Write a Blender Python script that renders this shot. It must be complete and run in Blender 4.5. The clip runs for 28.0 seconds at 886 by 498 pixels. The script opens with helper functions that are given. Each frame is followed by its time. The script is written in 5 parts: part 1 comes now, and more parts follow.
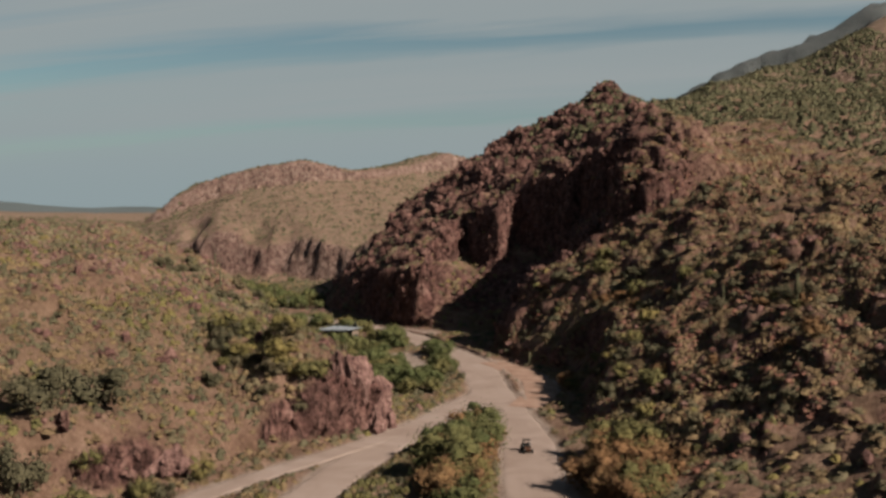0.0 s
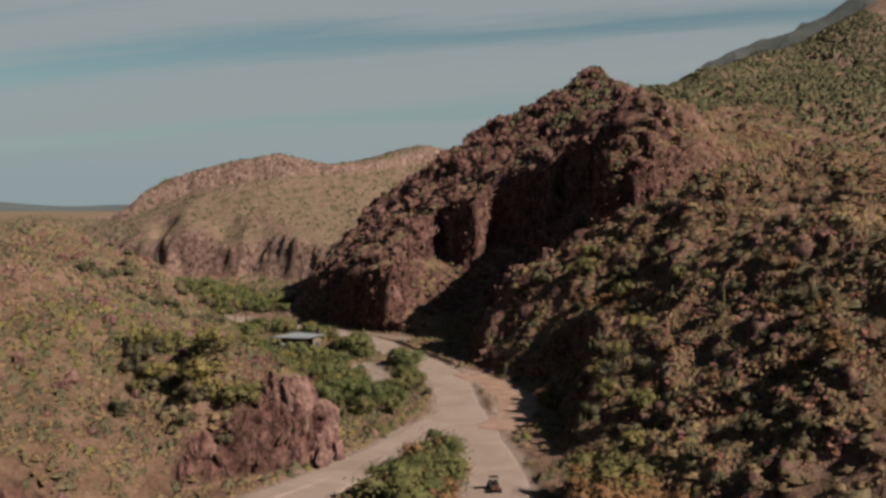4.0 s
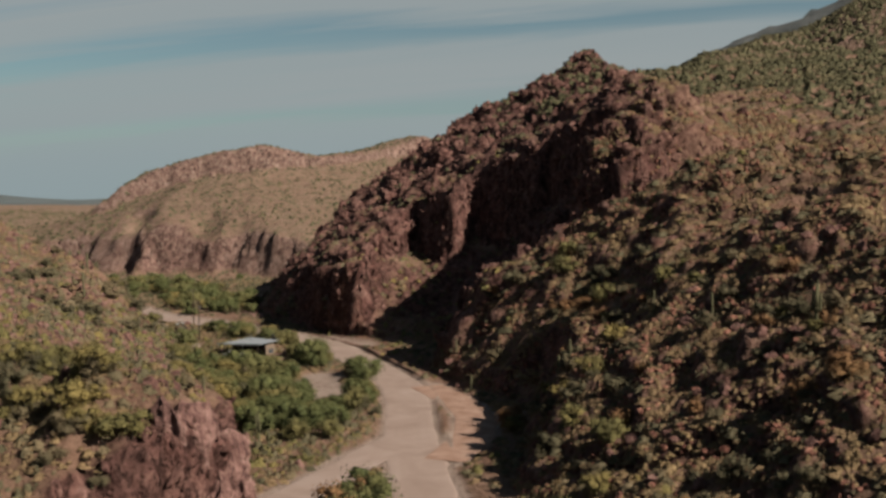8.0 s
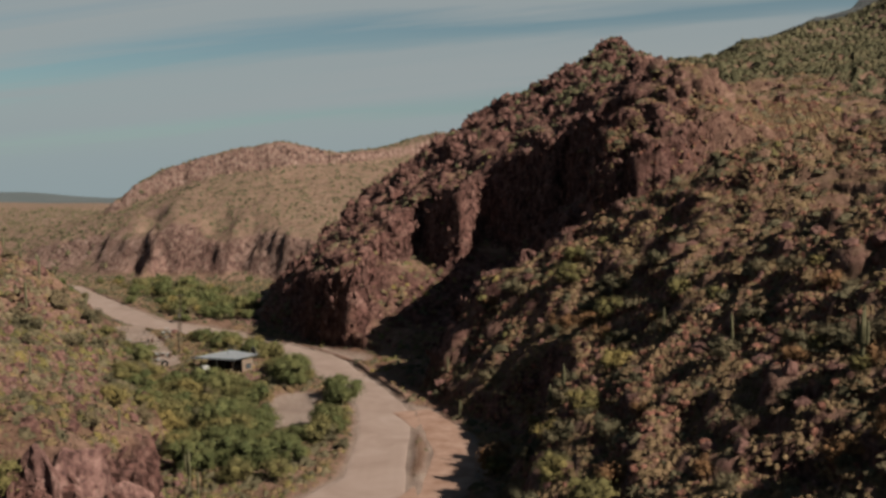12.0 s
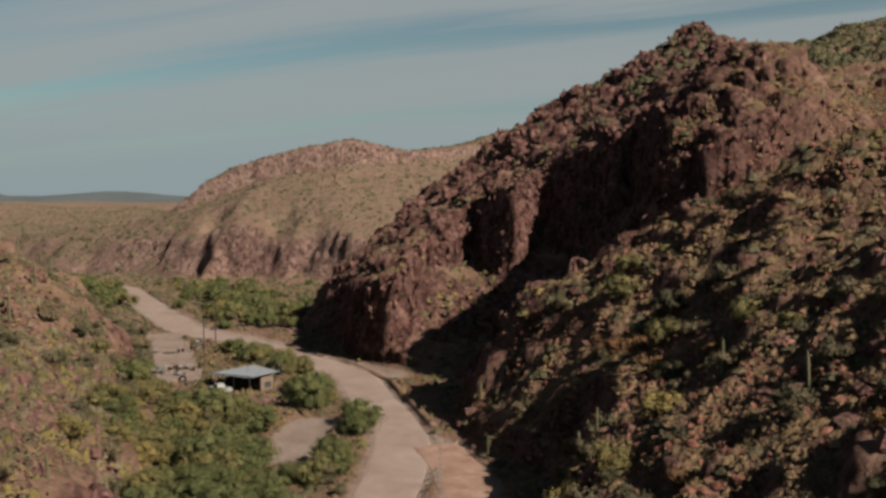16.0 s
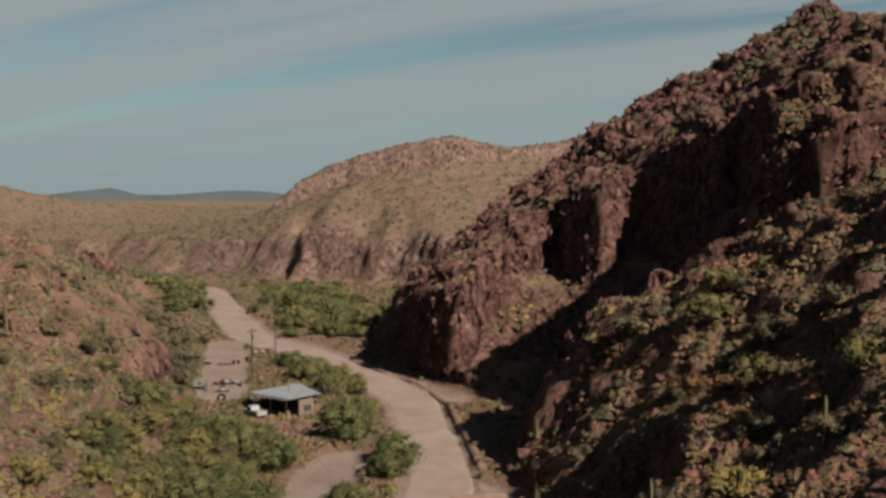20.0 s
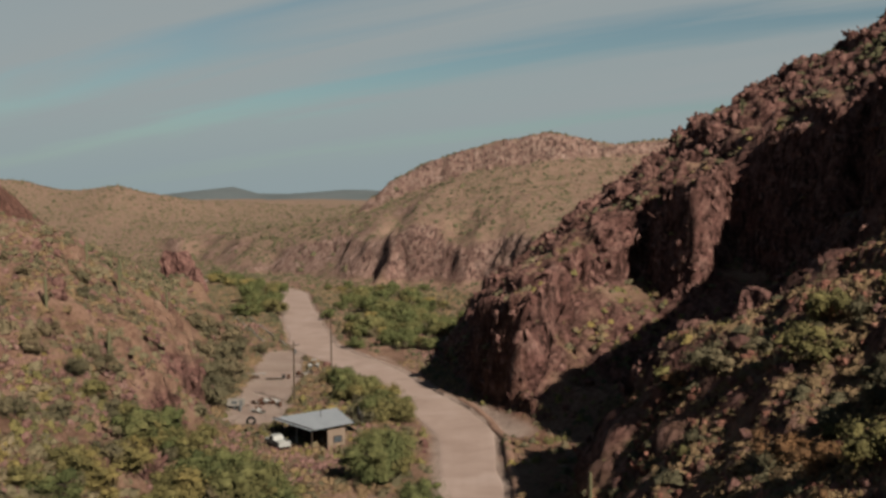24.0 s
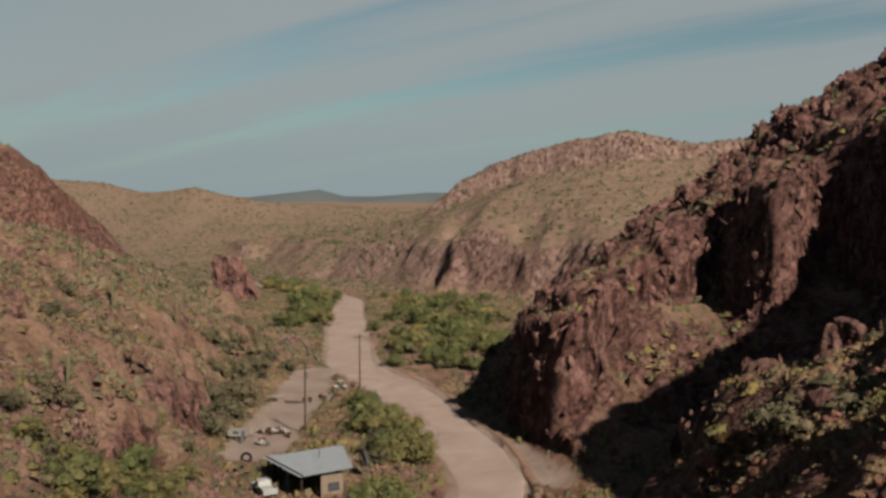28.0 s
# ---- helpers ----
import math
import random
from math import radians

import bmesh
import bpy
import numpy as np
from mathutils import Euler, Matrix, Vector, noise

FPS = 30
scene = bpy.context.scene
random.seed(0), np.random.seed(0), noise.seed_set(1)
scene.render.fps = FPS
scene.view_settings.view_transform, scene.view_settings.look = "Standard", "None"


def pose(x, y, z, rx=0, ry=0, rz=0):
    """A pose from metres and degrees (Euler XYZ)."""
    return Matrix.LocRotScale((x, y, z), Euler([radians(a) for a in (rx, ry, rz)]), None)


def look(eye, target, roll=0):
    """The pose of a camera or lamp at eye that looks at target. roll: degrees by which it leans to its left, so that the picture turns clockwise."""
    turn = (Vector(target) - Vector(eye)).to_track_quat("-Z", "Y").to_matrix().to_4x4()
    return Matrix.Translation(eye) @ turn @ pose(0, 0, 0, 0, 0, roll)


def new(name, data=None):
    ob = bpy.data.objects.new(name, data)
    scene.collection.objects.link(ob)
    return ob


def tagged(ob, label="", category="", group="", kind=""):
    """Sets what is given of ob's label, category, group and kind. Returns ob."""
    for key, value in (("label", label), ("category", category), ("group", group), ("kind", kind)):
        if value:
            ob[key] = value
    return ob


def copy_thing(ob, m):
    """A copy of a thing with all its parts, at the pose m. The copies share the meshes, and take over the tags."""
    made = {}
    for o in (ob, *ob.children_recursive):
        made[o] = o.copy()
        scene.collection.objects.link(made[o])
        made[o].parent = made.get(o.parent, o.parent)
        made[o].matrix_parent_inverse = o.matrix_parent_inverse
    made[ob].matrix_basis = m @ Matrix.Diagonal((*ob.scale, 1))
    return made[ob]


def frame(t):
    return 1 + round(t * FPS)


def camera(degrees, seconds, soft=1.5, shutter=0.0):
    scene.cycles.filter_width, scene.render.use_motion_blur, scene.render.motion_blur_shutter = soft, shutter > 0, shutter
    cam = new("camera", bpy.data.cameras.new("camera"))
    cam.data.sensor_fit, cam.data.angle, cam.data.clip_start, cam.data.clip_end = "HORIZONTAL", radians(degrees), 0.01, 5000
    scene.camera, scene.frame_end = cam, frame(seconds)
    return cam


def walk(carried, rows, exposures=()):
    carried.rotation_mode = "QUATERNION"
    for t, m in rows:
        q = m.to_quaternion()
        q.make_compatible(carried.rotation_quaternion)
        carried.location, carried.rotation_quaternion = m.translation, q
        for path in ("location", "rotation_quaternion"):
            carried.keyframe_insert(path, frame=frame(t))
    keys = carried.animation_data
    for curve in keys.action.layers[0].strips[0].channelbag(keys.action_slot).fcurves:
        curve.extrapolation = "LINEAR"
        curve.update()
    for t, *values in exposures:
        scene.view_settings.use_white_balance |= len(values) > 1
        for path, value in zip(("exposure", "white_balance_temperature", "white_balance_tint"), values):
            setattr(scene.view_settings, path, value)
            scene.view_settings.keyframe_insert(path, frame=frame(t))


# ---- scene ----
cam = camera(48.9, 28.0, soft=3.0)
METRES, EYE, TILT, LEAN, TURN = 180.0, 38.0, -2.4, 0.0, 0.0
ROWS = [
    (0.0, 0.0, 0.0, 0.0, 0.0, 0.0, -0.0),
    (0.5, 0.0001, 0.018, 0.0006, -0.1, -0.06, 0.11),
    (1.0, 0.0016, 0.0344, 0.0011, -0.19, -0.1, 0.23),
    (1.5, 0.0046, 0.052, 0.0016, -0.29, -0.13, 0.32),
    (2.0, 0.0082, 0.0685, 0.0019, -0.36, -0.17, 0.39),
    (2.5, 0.0131, 0.0865, 0.0023, -0.42, -0.2, 0.42),
    (3.0, 0.018, 0.103, 0.0029, -0.46, -0.24, 0.46),
    (3.5, 0.024, 0.1204, 0.0035, -0.52, -0.27, 0.53),
    (4.0, 0.0302, 0.1362, 0.004, -0.55, -0.28, 0.55),
    (4.5, 0.0377, 0.1534, 0.0048, -0.56, -0.28, 0.56),
    (6.5, 0.0663, 0.219, 0.0067, -0.26, -0.58, 0.57),
    (7.0, 0.0723, 0.2351, 0.0069, -0.2, -0.63, 0.58),
    (7.5, 0.079, 0.2523, 0.0075, -0.13, -0.66, 0.58),
    (8.0, 0.0854, 0.2682, 0.0077, -0.04, -0.68, 0.59),
    (8.5, 0.0924, 0.2854, 0.0084, 0.08, -0.7, 0.61),
    (9.0, 0.0988, 0.3016, 0.0088, 0.23, -0.71, 0.59),
    (9.5, 0.1056, 0.3187, 0.0094, 0.41, -0.72, 0.61),
    (10.0, 0.1118, 0.3345, 0.0102, 0.65, -0.73, 0.6),
    (10.5, 0.1185, 0.3519, 0.0108, 1.02, -0.72, 0.56),
    (11.0, 0.125, 0.3679, 0.0114, 1.44, -0.73, 0.54),
    (11.5, 0.1317, 0.3852, 0.0121, 1.95, -0.74, 0.5),
    (12.0, 0.1377, 0.4014, 0.0128, 2.42, -0.75, 0.49),
    (12.5, 0.144, 0.4185, 0.0134, 2.93, -0.76, 0.46),
    (14.5, 0.1668, 0.4851, 0.0162, 5.26, -0.77, 0.39),
    (15.0, 0.172, 0.5013, 0.0168, 6.02, -0.75, 0.33),
    (15.5, 0.1777, 0.519, 0.0176, 6.97, -0.76, 0.26),
    (16.0, 0.1826, 0.5357, 0.0182, 7.78, -0.74, 0.2),
    (16.5, 0.1877, 0.5539, 0.019, 8.65, -0.75, 0.16),
    (17.0, 0.1921, 0.5705, 0.0198, 9.47, -0.75, 0.12),
    (17.5, 0.1967, 0.5887, 0.0204, 10.38, -0.75, 0.06),
    (18.0, 0.2008, 0.6056, 0.0211, 11.2, -0.74, 0.02),
    (18.5, 0.2047, 0.624, 0.0219, 12.08, -0.74, -0.04),
    (19.0, 0.2082, 0.6411, 0.0224, 12.93, -0.75, -0.08),
    (19.5, 0.2113, 0.6596, 0.0232, 13.87, -0.76, -0.13),
    (20.0, 0.2139, 0.6771, 0.0241, 14.76, -0.78, -0.15),
    (20.5, 0.2165, 0.6959, 0.0248, 15.72, -0.8, -0.19),
    (21.0, 0.2186, 0.7131, 0.0256, 16.61, -0.81, -0.22),
    (21.5, 0.2209, 0.7317, 0.026, 17.56, -0.79, -0.28),
    (23.5, 0.226, 0.8056, 0.028, 20.85, -0.83, -0.55),
    (24.0, 0.2265, 0.823, 0.0289, 21.61, -0.85, -0.58),
    (24.5, 0.2266, 0.8418, 0.0295, 22.45, -0.87, -0.59),
    (25.0, 0.2265, 0.8589, 0.03, 23.26, -0.87, -0.61),
    (25.5, 0.2262, 0.8772, 0.0304, 24.14, -0.88, -0.65),
    (26.0, 0.2254, 0.8941, 0.0311, 24.89, -0.88, -0.66),
    (26.5, 0.2245, 0.9126, 0.0318, 25.72, -0.89, -0.69),
    (27.0, 0.2233, 0.9298, 0.0323, 26.44, -0.89, -0.7),
    (27.5, 0.2217, 0.9484, 0.0334, 26.69, -0.67, -0.83),
    (28.0, 0.2206, 0.9624, 0.0341, 26.69, -0.74, -0.9),
]
walk(cam, [(t, pose(0, 0, EYE, TILT, LEAN, TURN) @ pose(METRES * x, METRES * y, METRES * z, 90 + pitch, roll, yaw)) for t, x, y, z, yaw, pitch, roll in ROWS])
scene.view_settings.exposure = 1.3

# ---- light ----
SUN_EL, SUN_AZ = 37.5, 121.0        # degrees above the horizon, degrees clockwise from +y
to_sun = Vector((math.sin(radians(SUN_AZ)) * math.cos(radians(SUN_EL)), math.cos(radians(SUN_AZ)) * math.cos(radians(SUN_EL)), math.sin(radians(SUN_EL))))
sun = new("sun", bpy.data.lights.new("sun", "SUN"))
sun.data.energy, sun.data.angle, sun.data.color = 5.0, radians(0.53), (1.0, 0.90, 0.75)
sun.matrix_world = look((200, 200, 400), Vector((200, 200, 400)) - to_sun)


def sky_world():
    w = bpy.data.worlds.new("sky")
    scene.world = w
    w.use_nodes = True
    nt = w.node_tree
    nt.nodes.clear()
    out, bg = nt.nodes.new("ShaderNodeOutputWorld"), nt.nodes.new("ShaderNodeBackground")
    sky = nt.nodes.new("ShaderNodeTexSky")
    sky.sky_type, sky.sun_disc = "NISHITA", False
    sky.sun_elevation, sky.sun_rotation = radians(SUN_EL), radians(SUN_AZ)
    sky.air_density, sky.dust_density, sky.ozone_density = 1.0, 0.6, 1.6
    co = nt.nodes.new("ShaderNodeTexCoord")
    # a flat layer of cloud: the direction divided by its height
    sep = nt.nodes.new("ShaderNodeSeparateXYZ")
    nt.links.new(co.outputs["Generated"], sep.inputs[0])
    up = nt.nodes.new("ShaderNodeMath"); up.operation = "ADD"; up.inputs[1].default_value = 0.09
    ab = nt.nodes.new("ShaderNodeMath"); ab.operation = "ABSOLUTE"
    nt.links.new(sep.outputs[2], ab.inputs[0]); nt.links.new(ab.outputs[0], up.inputs[0])
    comb = nt.nodes.new("ShaderNodeCombineXYZ")
    for k in (0, 1):
        dv = nt.nodes.new("ShaderNodeMath"); dv.operation = "DIVIDE"
        nt.links.new(sep.outputs[k], dv.inputs[0]); nt.links.new(up.outputs[0], dv.inputs[1])
        nt.links.new(dv.outputs[0], comb.inputs[k])
    mp = nt.nodes.new("ShaderNodeMapping")
    mp.vector_type = "TEXTURE"
    mp.inputs["Rotation"].default_value = (0, 0, radians(CLOUD_TURN))
    mp.inputs["Scale"].default_value = (3.2, 0.62, 1)
    nt.links.new(comb.outputs[0], mp.inputs[0])
    n1 = nt.nodes.new("ShaderNodeTexNoise")
    n1.inputs["Scale"].default_value, n1.inputs["Detail"].default_value, n1.inputs["Roughness"].default_value = 1.0, 7, 0.55
    n1.inputs["Distortion"].default_value = 0.6
    nt.links.new(mp.outputs[0], n1.inputs["Vector"])
    # how far a place lies across the bands, with ragged edges
    across = nt.nodes.new("ShaderNodeVectorMath"); across.operation = "DOT_PRODUCT"
    across.inputs[1].default_value = (-math.sin(radians(CLOUD_TURN)), math.cos(radians(CLOUD_TURN)), 0)
    nt.links.new(comb.outputs[0], across.inputs[0])
    ragged = nt.nodes.new("ShaderNodeMath"); ragged.operation = "MULTIPLY_ADD"; ragged.inputs[1].default_value = 1.3
    nt.links.new(n1.outputs[0], ragged.inputs[0]); nt.links.new(across.outputs["Value"], ragged.inputs[2])
    share = nt.nodes.new("ShaderNodeMapRange")
    share.inputs[1].default_value, share.inputs[2].default_value = 0.65, 8.65
    nt.links.new(ragged.outputs[0], share.inputs[0])
    bands = nt.nodes.new("ShaderNodeValToRGB")
    stops = CLOUD_BANDS
    while len(bands.color_ramp.elements) < len(stops):
        bands.color_ramp.elements.new(0.5)
    for e, (p, c) in zip(bands.color_ramp.elements, stops):
        e.position, e.color = p / 8, (c, c, c, 1)
    nt.links.new(share.outputs[0], bands.inputs[0])
    ramp = bands
    # the cloud thins out overhead
    clear = nt.nodes.new("ShaderNodeMapRange")
    clear.interpolation_type = "SMOOTHSTEP"
    clear.inputs[1].default_value, clear.inputs[2].default_value, clear.inputs[3].default_value, clear.inputs[4].default_value = 0.28, 0.6, 1.0, 0.12
    nt.links.new(ab.outputs[0], clear.inputs[0])
    veil = nt.nodes.new("ShaderNodeMath"); veil.operation = "MULTIPLY"
    nt.links.new(ramp.outputs[0], veil.inputs[0]); nt.links.new(clear.outputs[0], veil.inputs[1])
    # the blue, and the thin white of the cloud
    hue = nt.nodes.new("ShaderNodeMix"); hue.data_type = "RGBA"; hue.blend_type = "MULTIPLY"
    hue.inputs[0].default_value = 1.0
    hue.inputs[7].default_value = SKY_TINT
    nt.links.new(sky.outputs[0], hue.inputs[6])
    mix = nt.nodes.new("ShaderNodeMix"); mix.data_type = "RGBA"
    mix.inputs[7].default_value = CLOUD
    nt.links.new(veil.outputs[0], mix.inputs[0]); nt.links.new(hue.outputs[2], mix.inputs[6])
    haze = nt.nodes.new("ShaderNodeMapRange")
    haze.interpolation_type = "SMOOTHSTEP"
    haze.inputs[1].default_value, haze.inputs[2].default_value, haze.inputs[3].default_value, haze.inputs[4].default_value = 0.0, 0.13, 0.9, 0.0
    nt.links.new(ab.outputs[0], haze.inputs[0])
    low = nt.nodes.new("ShaderNodeMix"); low.data_type = "RGBA"
    low.inputs[7].default_value = HAZE
    nt.links.new(haze.outputs[0], low.inputs[0]); nt.links.new(mix.outputs[2], low.inputs[6])
    mix = low
    bg.inputs[1].default_value = 0.0215
    nt.links.new(mix.outputs[2], bg.inputs[0])
    nt.links.new(bg.outputs[0], out.inputs[0])


HAZE = (5.0, 6.2, 6.5, 1)
CLOUD_BANDS = ((0.0, 0.5), (2.15, 0.95), (2.45, 0.35), (2.8, 0.95), (3.25, 0.88), (3.5, 0.2), (3.7, 0.32), (3.95, 0.85), (4.6, 0.97), (4.95, 0.6), (5.15, 0.35), (5.4, 0.8), (6.2, 0.95))
CLOUD_TURN, SKY_TINT, CLOUD = -18.0, (0.95, 1.13, 1.0, 1), (5.85, 6.5, 6.6, 1)
sky_world()


# ---- materials ----
def material(name, rough=0.9):
    m = bpy.data.materials.new(name)
    m.use_nodes = True
    nt = m.node_tree
    b = nt.nodes["Principled BSDF"]
    b.inputs["Roughness"].default_value = rough
    b.inputs["Specular IOR Level"].default_value = 0.1
    return m, nt, b


def noise_node(nt, scale, detail=5, rough=0.55, vec=None, distort=0.0):
    n = nt.nodes.new("ShaderNodeTexNoise")
    n.inputs["Scale"].default_value, n.inputs["Detail"].default_value, n.inputs["Roughness"].default_value = scale, detail, rough
    n.inputs["Distortion"].default_value = distort
    if vec is None:
        g = nt.nodes.new("ShaderNodeNewGeometry")
        vec = g.outputs["Position"]
    nt.links.new(vec, n.inputs["Vector"])
    return n.outputs[0]


DESERT = 0.238   # how dark the stone and soil of this canyon are as a whole


def ramp_node(nt, fac, stops):
    r = nt.nodes.new("ShaderNodeValToRGB")
    while len(r.color_ramp.elements) < len(stops):
        r.color_ramp.elements.new(0.5)
    for e, (p, c) in zip(r.color_ramp.elements, stops):
        e.position, e.color = p, (DESERT * c[0], DESERT * c[1], DESERT * c[2], 1)
    nt.links.new(fac, r.inputs[0])
    return r.outputs[0]


def mix_node(nt, fac, a, b, mode="MIX"):
    m = nt.nodes.new("ShaderNodeMix")
    m.data_type, m.blend_type = "RGBA", mode
    for k, v in ((0, fac), (6, a), (7, b)):
        if isinstance(v, (float, int)):
            m.inputs[k].default_value = v
        elif isinstance(v, tuple):
            m.inputs[k].default_value = (*v, 1)
        else:
            nt.links.new(v, m.inputs[k])
    return m.outputs[2]


def attr_node(nt, name):
    a = nt.nodes.new("ShaderNodeAttribute")
    a.attribute_name = name
    return a.outputs["Fac"]


def range_node(nt, v, a, b, c=0.0, d=1.0):
    r = nt.nodes.new("ShaderNodeMapRange")
    for k, x in zip((1, 2, 3, 4), (a, b, c, d)):
        r.inputs[k].default_value = x
    nt.links.new(v, r.inputs[0])
    return r.outputs[0]


def bump_node(nt, b, height, dist, strength=1.0):
    bu = nt.nodes.new("ShaderNodeBump")
    bu.inputs["Strength"].default_value, bu.inputs["Distance"].default_value = strength, dist
    nt.links.new(height, bu.inputs["Height"])
    nt.links.new(bu.outputs[0], b.inputs["Normal"])


def ground_material():
    m, nt, b = material("desert_ground", 0.95)
    big, mid, fine = noise_node(nt, 0.018, 4), noise_node(nt, 0.16, 6), noise_node(nt, 1.3, 6, 0.65)
    soil = ramp_node(nt, mid, [(0.3, (0.42, 0.245, 0.175)), (0.5, (0.64, 0.385, 0.285)), (0.7, (0.84, 0.545, 0.415))])
    soil = mix_node(nt, range_node(nt, fine, 0.35, 0.65), mix_node(nt, 1.0, soil, (0.62, 0.58, 0.55), "MULTIPLY"), soil)
    soil = mix_node(nt, range_node(nt, big, 0.47, 0.67, 0, 0.35), soil, (0.085, 0.06, 0.036))
    soil = mix_node(nt, range_node(nt, attr_node(nt, "scrub"), 0, 1, 0, 0.5), soil, (0.118, 0.084, 0.066))
    # bare rock: purple-red rhyolite with paler streaks
    rmid = noise_node(nt, 0.35, 7, 0.62, distort=0.6)
    rock = ramp_node(nt, rmid, [(0.28, (0.21, 0.102, 0.092)), (0.45, (0.44, 0.215, 0.188)), (0.58, (0.63, 0.335, 0.29)), (0.75, (0.84, 0.52, 0.46))])
    rock = mix_node(nt, range_node(nt, fine, 0.4, 0.62), mix_node(nt, 1.0, rock, (0.6, 0.57, 0.55), "MULTIPLY"), rock)
    varnish = range_node(nt, noise_node(nt, 0.11, 4, 0.6, distort=0.8), 0.52, 0.66, 0.0, 0.4)
    rock = mix_node(nt, varnish, rock, (0.035, 0.021, 0.018))
    geo = nt.nodes.new("ShaderNodeNewGeometry")
    long = nt.nodes.new("ShaderNodeVectorMath"); long.operation = "MULTIPLY"
    long.inputs[1].default_value = (0.8, 0.8, 0.36)
    nt.links.new(geo.outputs["Position"], long.inputs[0])
    streak = noise_node(nt, 1.0, 7, 0.66, long.outputs[0], 0.5)
    joint = range_node(nt, streak, 0.34, 0.5)
    # the mesa beyond is of paler tuff
    rock = mix_node(nt, attr_node(nt, "scrub"), rock, ramp_node(nt, rmid, [(0.3, (0.38, 0.22, 0.185)), (0.5, (0.60, 0.385, 0.325)), (0.7, (0.80, 0.57, 0.49))]))
    rock = mix_node(nt, joint, mix_node(nt, 1.0, rock, (0.42, 0.38, 0.38), "MULTIPLY"), rock)
    col = mix_node(nt, attr_node(nt, "rock"), soil, rock)
    # far slopes: scrub that is too small to stand singly
    scrub = mix_node(nt, noise_node(nt, 0.5, 3), (0.052, 0.046, 0.028), (0.085, 0.072, 0.042))
    far = nt.nodes.new("ShaderNodeMath"); far.operation = "MULTIPLY"
    bare = mix_node(nt, attr_node(nt, "rock"), (1.0, 1.0, 1.0), (0.0, 0.0, 0.0))
    nt.links.new(mix_node(nt, 1.0, bare, attr_node(nt, "scrub"), "MULTIPLY"), far.inputs[0])
    nt.links.new(range_node(nt, noise_node(nt, 0.3, 5, 0.75), 0.52, 0.60), far.inputs[1])
    col = mix_node(nt, far.outputs[0], col, scrub)
    # the far range is dark with chaparral; distance haze is put in as blue-grey
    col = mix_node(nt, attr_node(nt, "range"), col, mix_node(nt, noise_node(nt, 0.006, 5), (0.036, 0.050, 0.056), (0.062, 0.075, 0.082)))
    col = mix_node(nt, attr_node(nt, "red"), col, ramp_node(nt, fine, [(0.35, (0.30, 0.13, 0.08)), (0.65, (0.48, 0.26, 0.17))]))
    sand = ramp_node(nt, mid, [(0.3, (0.66, 0.48, 0.41)), (0.7, (0.90, 0.70, 0.61))])
    sand = mix_node(nt, range_node(nt, fine, 0.35, 0.65, 0.0, 0.25), sand, (0.10, 0.07, 0.055))
    sandy = nt.nodes.new("ShaderNodeMath"); sandy.operation = "MULTIPLY"
    nt.links.new(attr_node(nt, "sand"), sandy.inputs[0]); nt.links.new(range_node(nt, attr_node(nt, "red"), 0, 1, 1.0, 0.3), sandy.inputs[1])
    col = mix_node(nt, sandy.outputs[0], col, sand)
    nt.links.new(col, b.inputs["Base Color"])
    lump = nt.nodes.new("ShaderNodeMath"); lump.operation = "MULTIPLY_ADD"
    nt.links.new(joint, lump.inputs[0]); nt.links.new(attr_node(nt, "rock"), lump.inputs[1])
    nt.links.new(noise_node(nt, 0.9, 9, 0.72), lump.inputs[2])
    bump_node(nt, b, lump.outputs[0], 1.1, 1.0)
    return m


def leaf_material(name, dark, light, dry):
    m, nt, b = material(name, 0.8)
    c = mix_node(nt, attr_node(nt, "tone"), dark, light)
    c = mix_node(nt, range_node(nt, noise_node(nt, 0.09, 3), 0.5, 0.68), c, dry)
    # fine noise: shade of the gaps inside the crown, put into the leaf colour
    twig_gaps = noise_node(nt, 5.5, 4, 0.65)
    c = mix_node(nt, range_node(nt, twig_gaps, 0.34, 0.52), mix_node(nt, 1.0, c, (0.45, 0.42, 0.40), "MULTIPLY"), c)
    nt.links.new(c, b.inputs["Base Color"])
    bump_node(nt, b, twig_gaps, 0.35, 1.0)
    return m


def plain_material(name, a, c, scale=3.0, rough=0.9, metal=0.0, bump=0.0):
    m, nt, b = material(name, rough)
    f = noise_node(nt, scale, 6, 0.6)
    nt.links.new(ramp_node(nt, f, [(0.3, a), (0.7, c)]), b.inputs["Base Color"])
    b.inputs["Metallic"].default_value = metal
    if bump:
        bump_node(nt, b, f, bump)
    return m


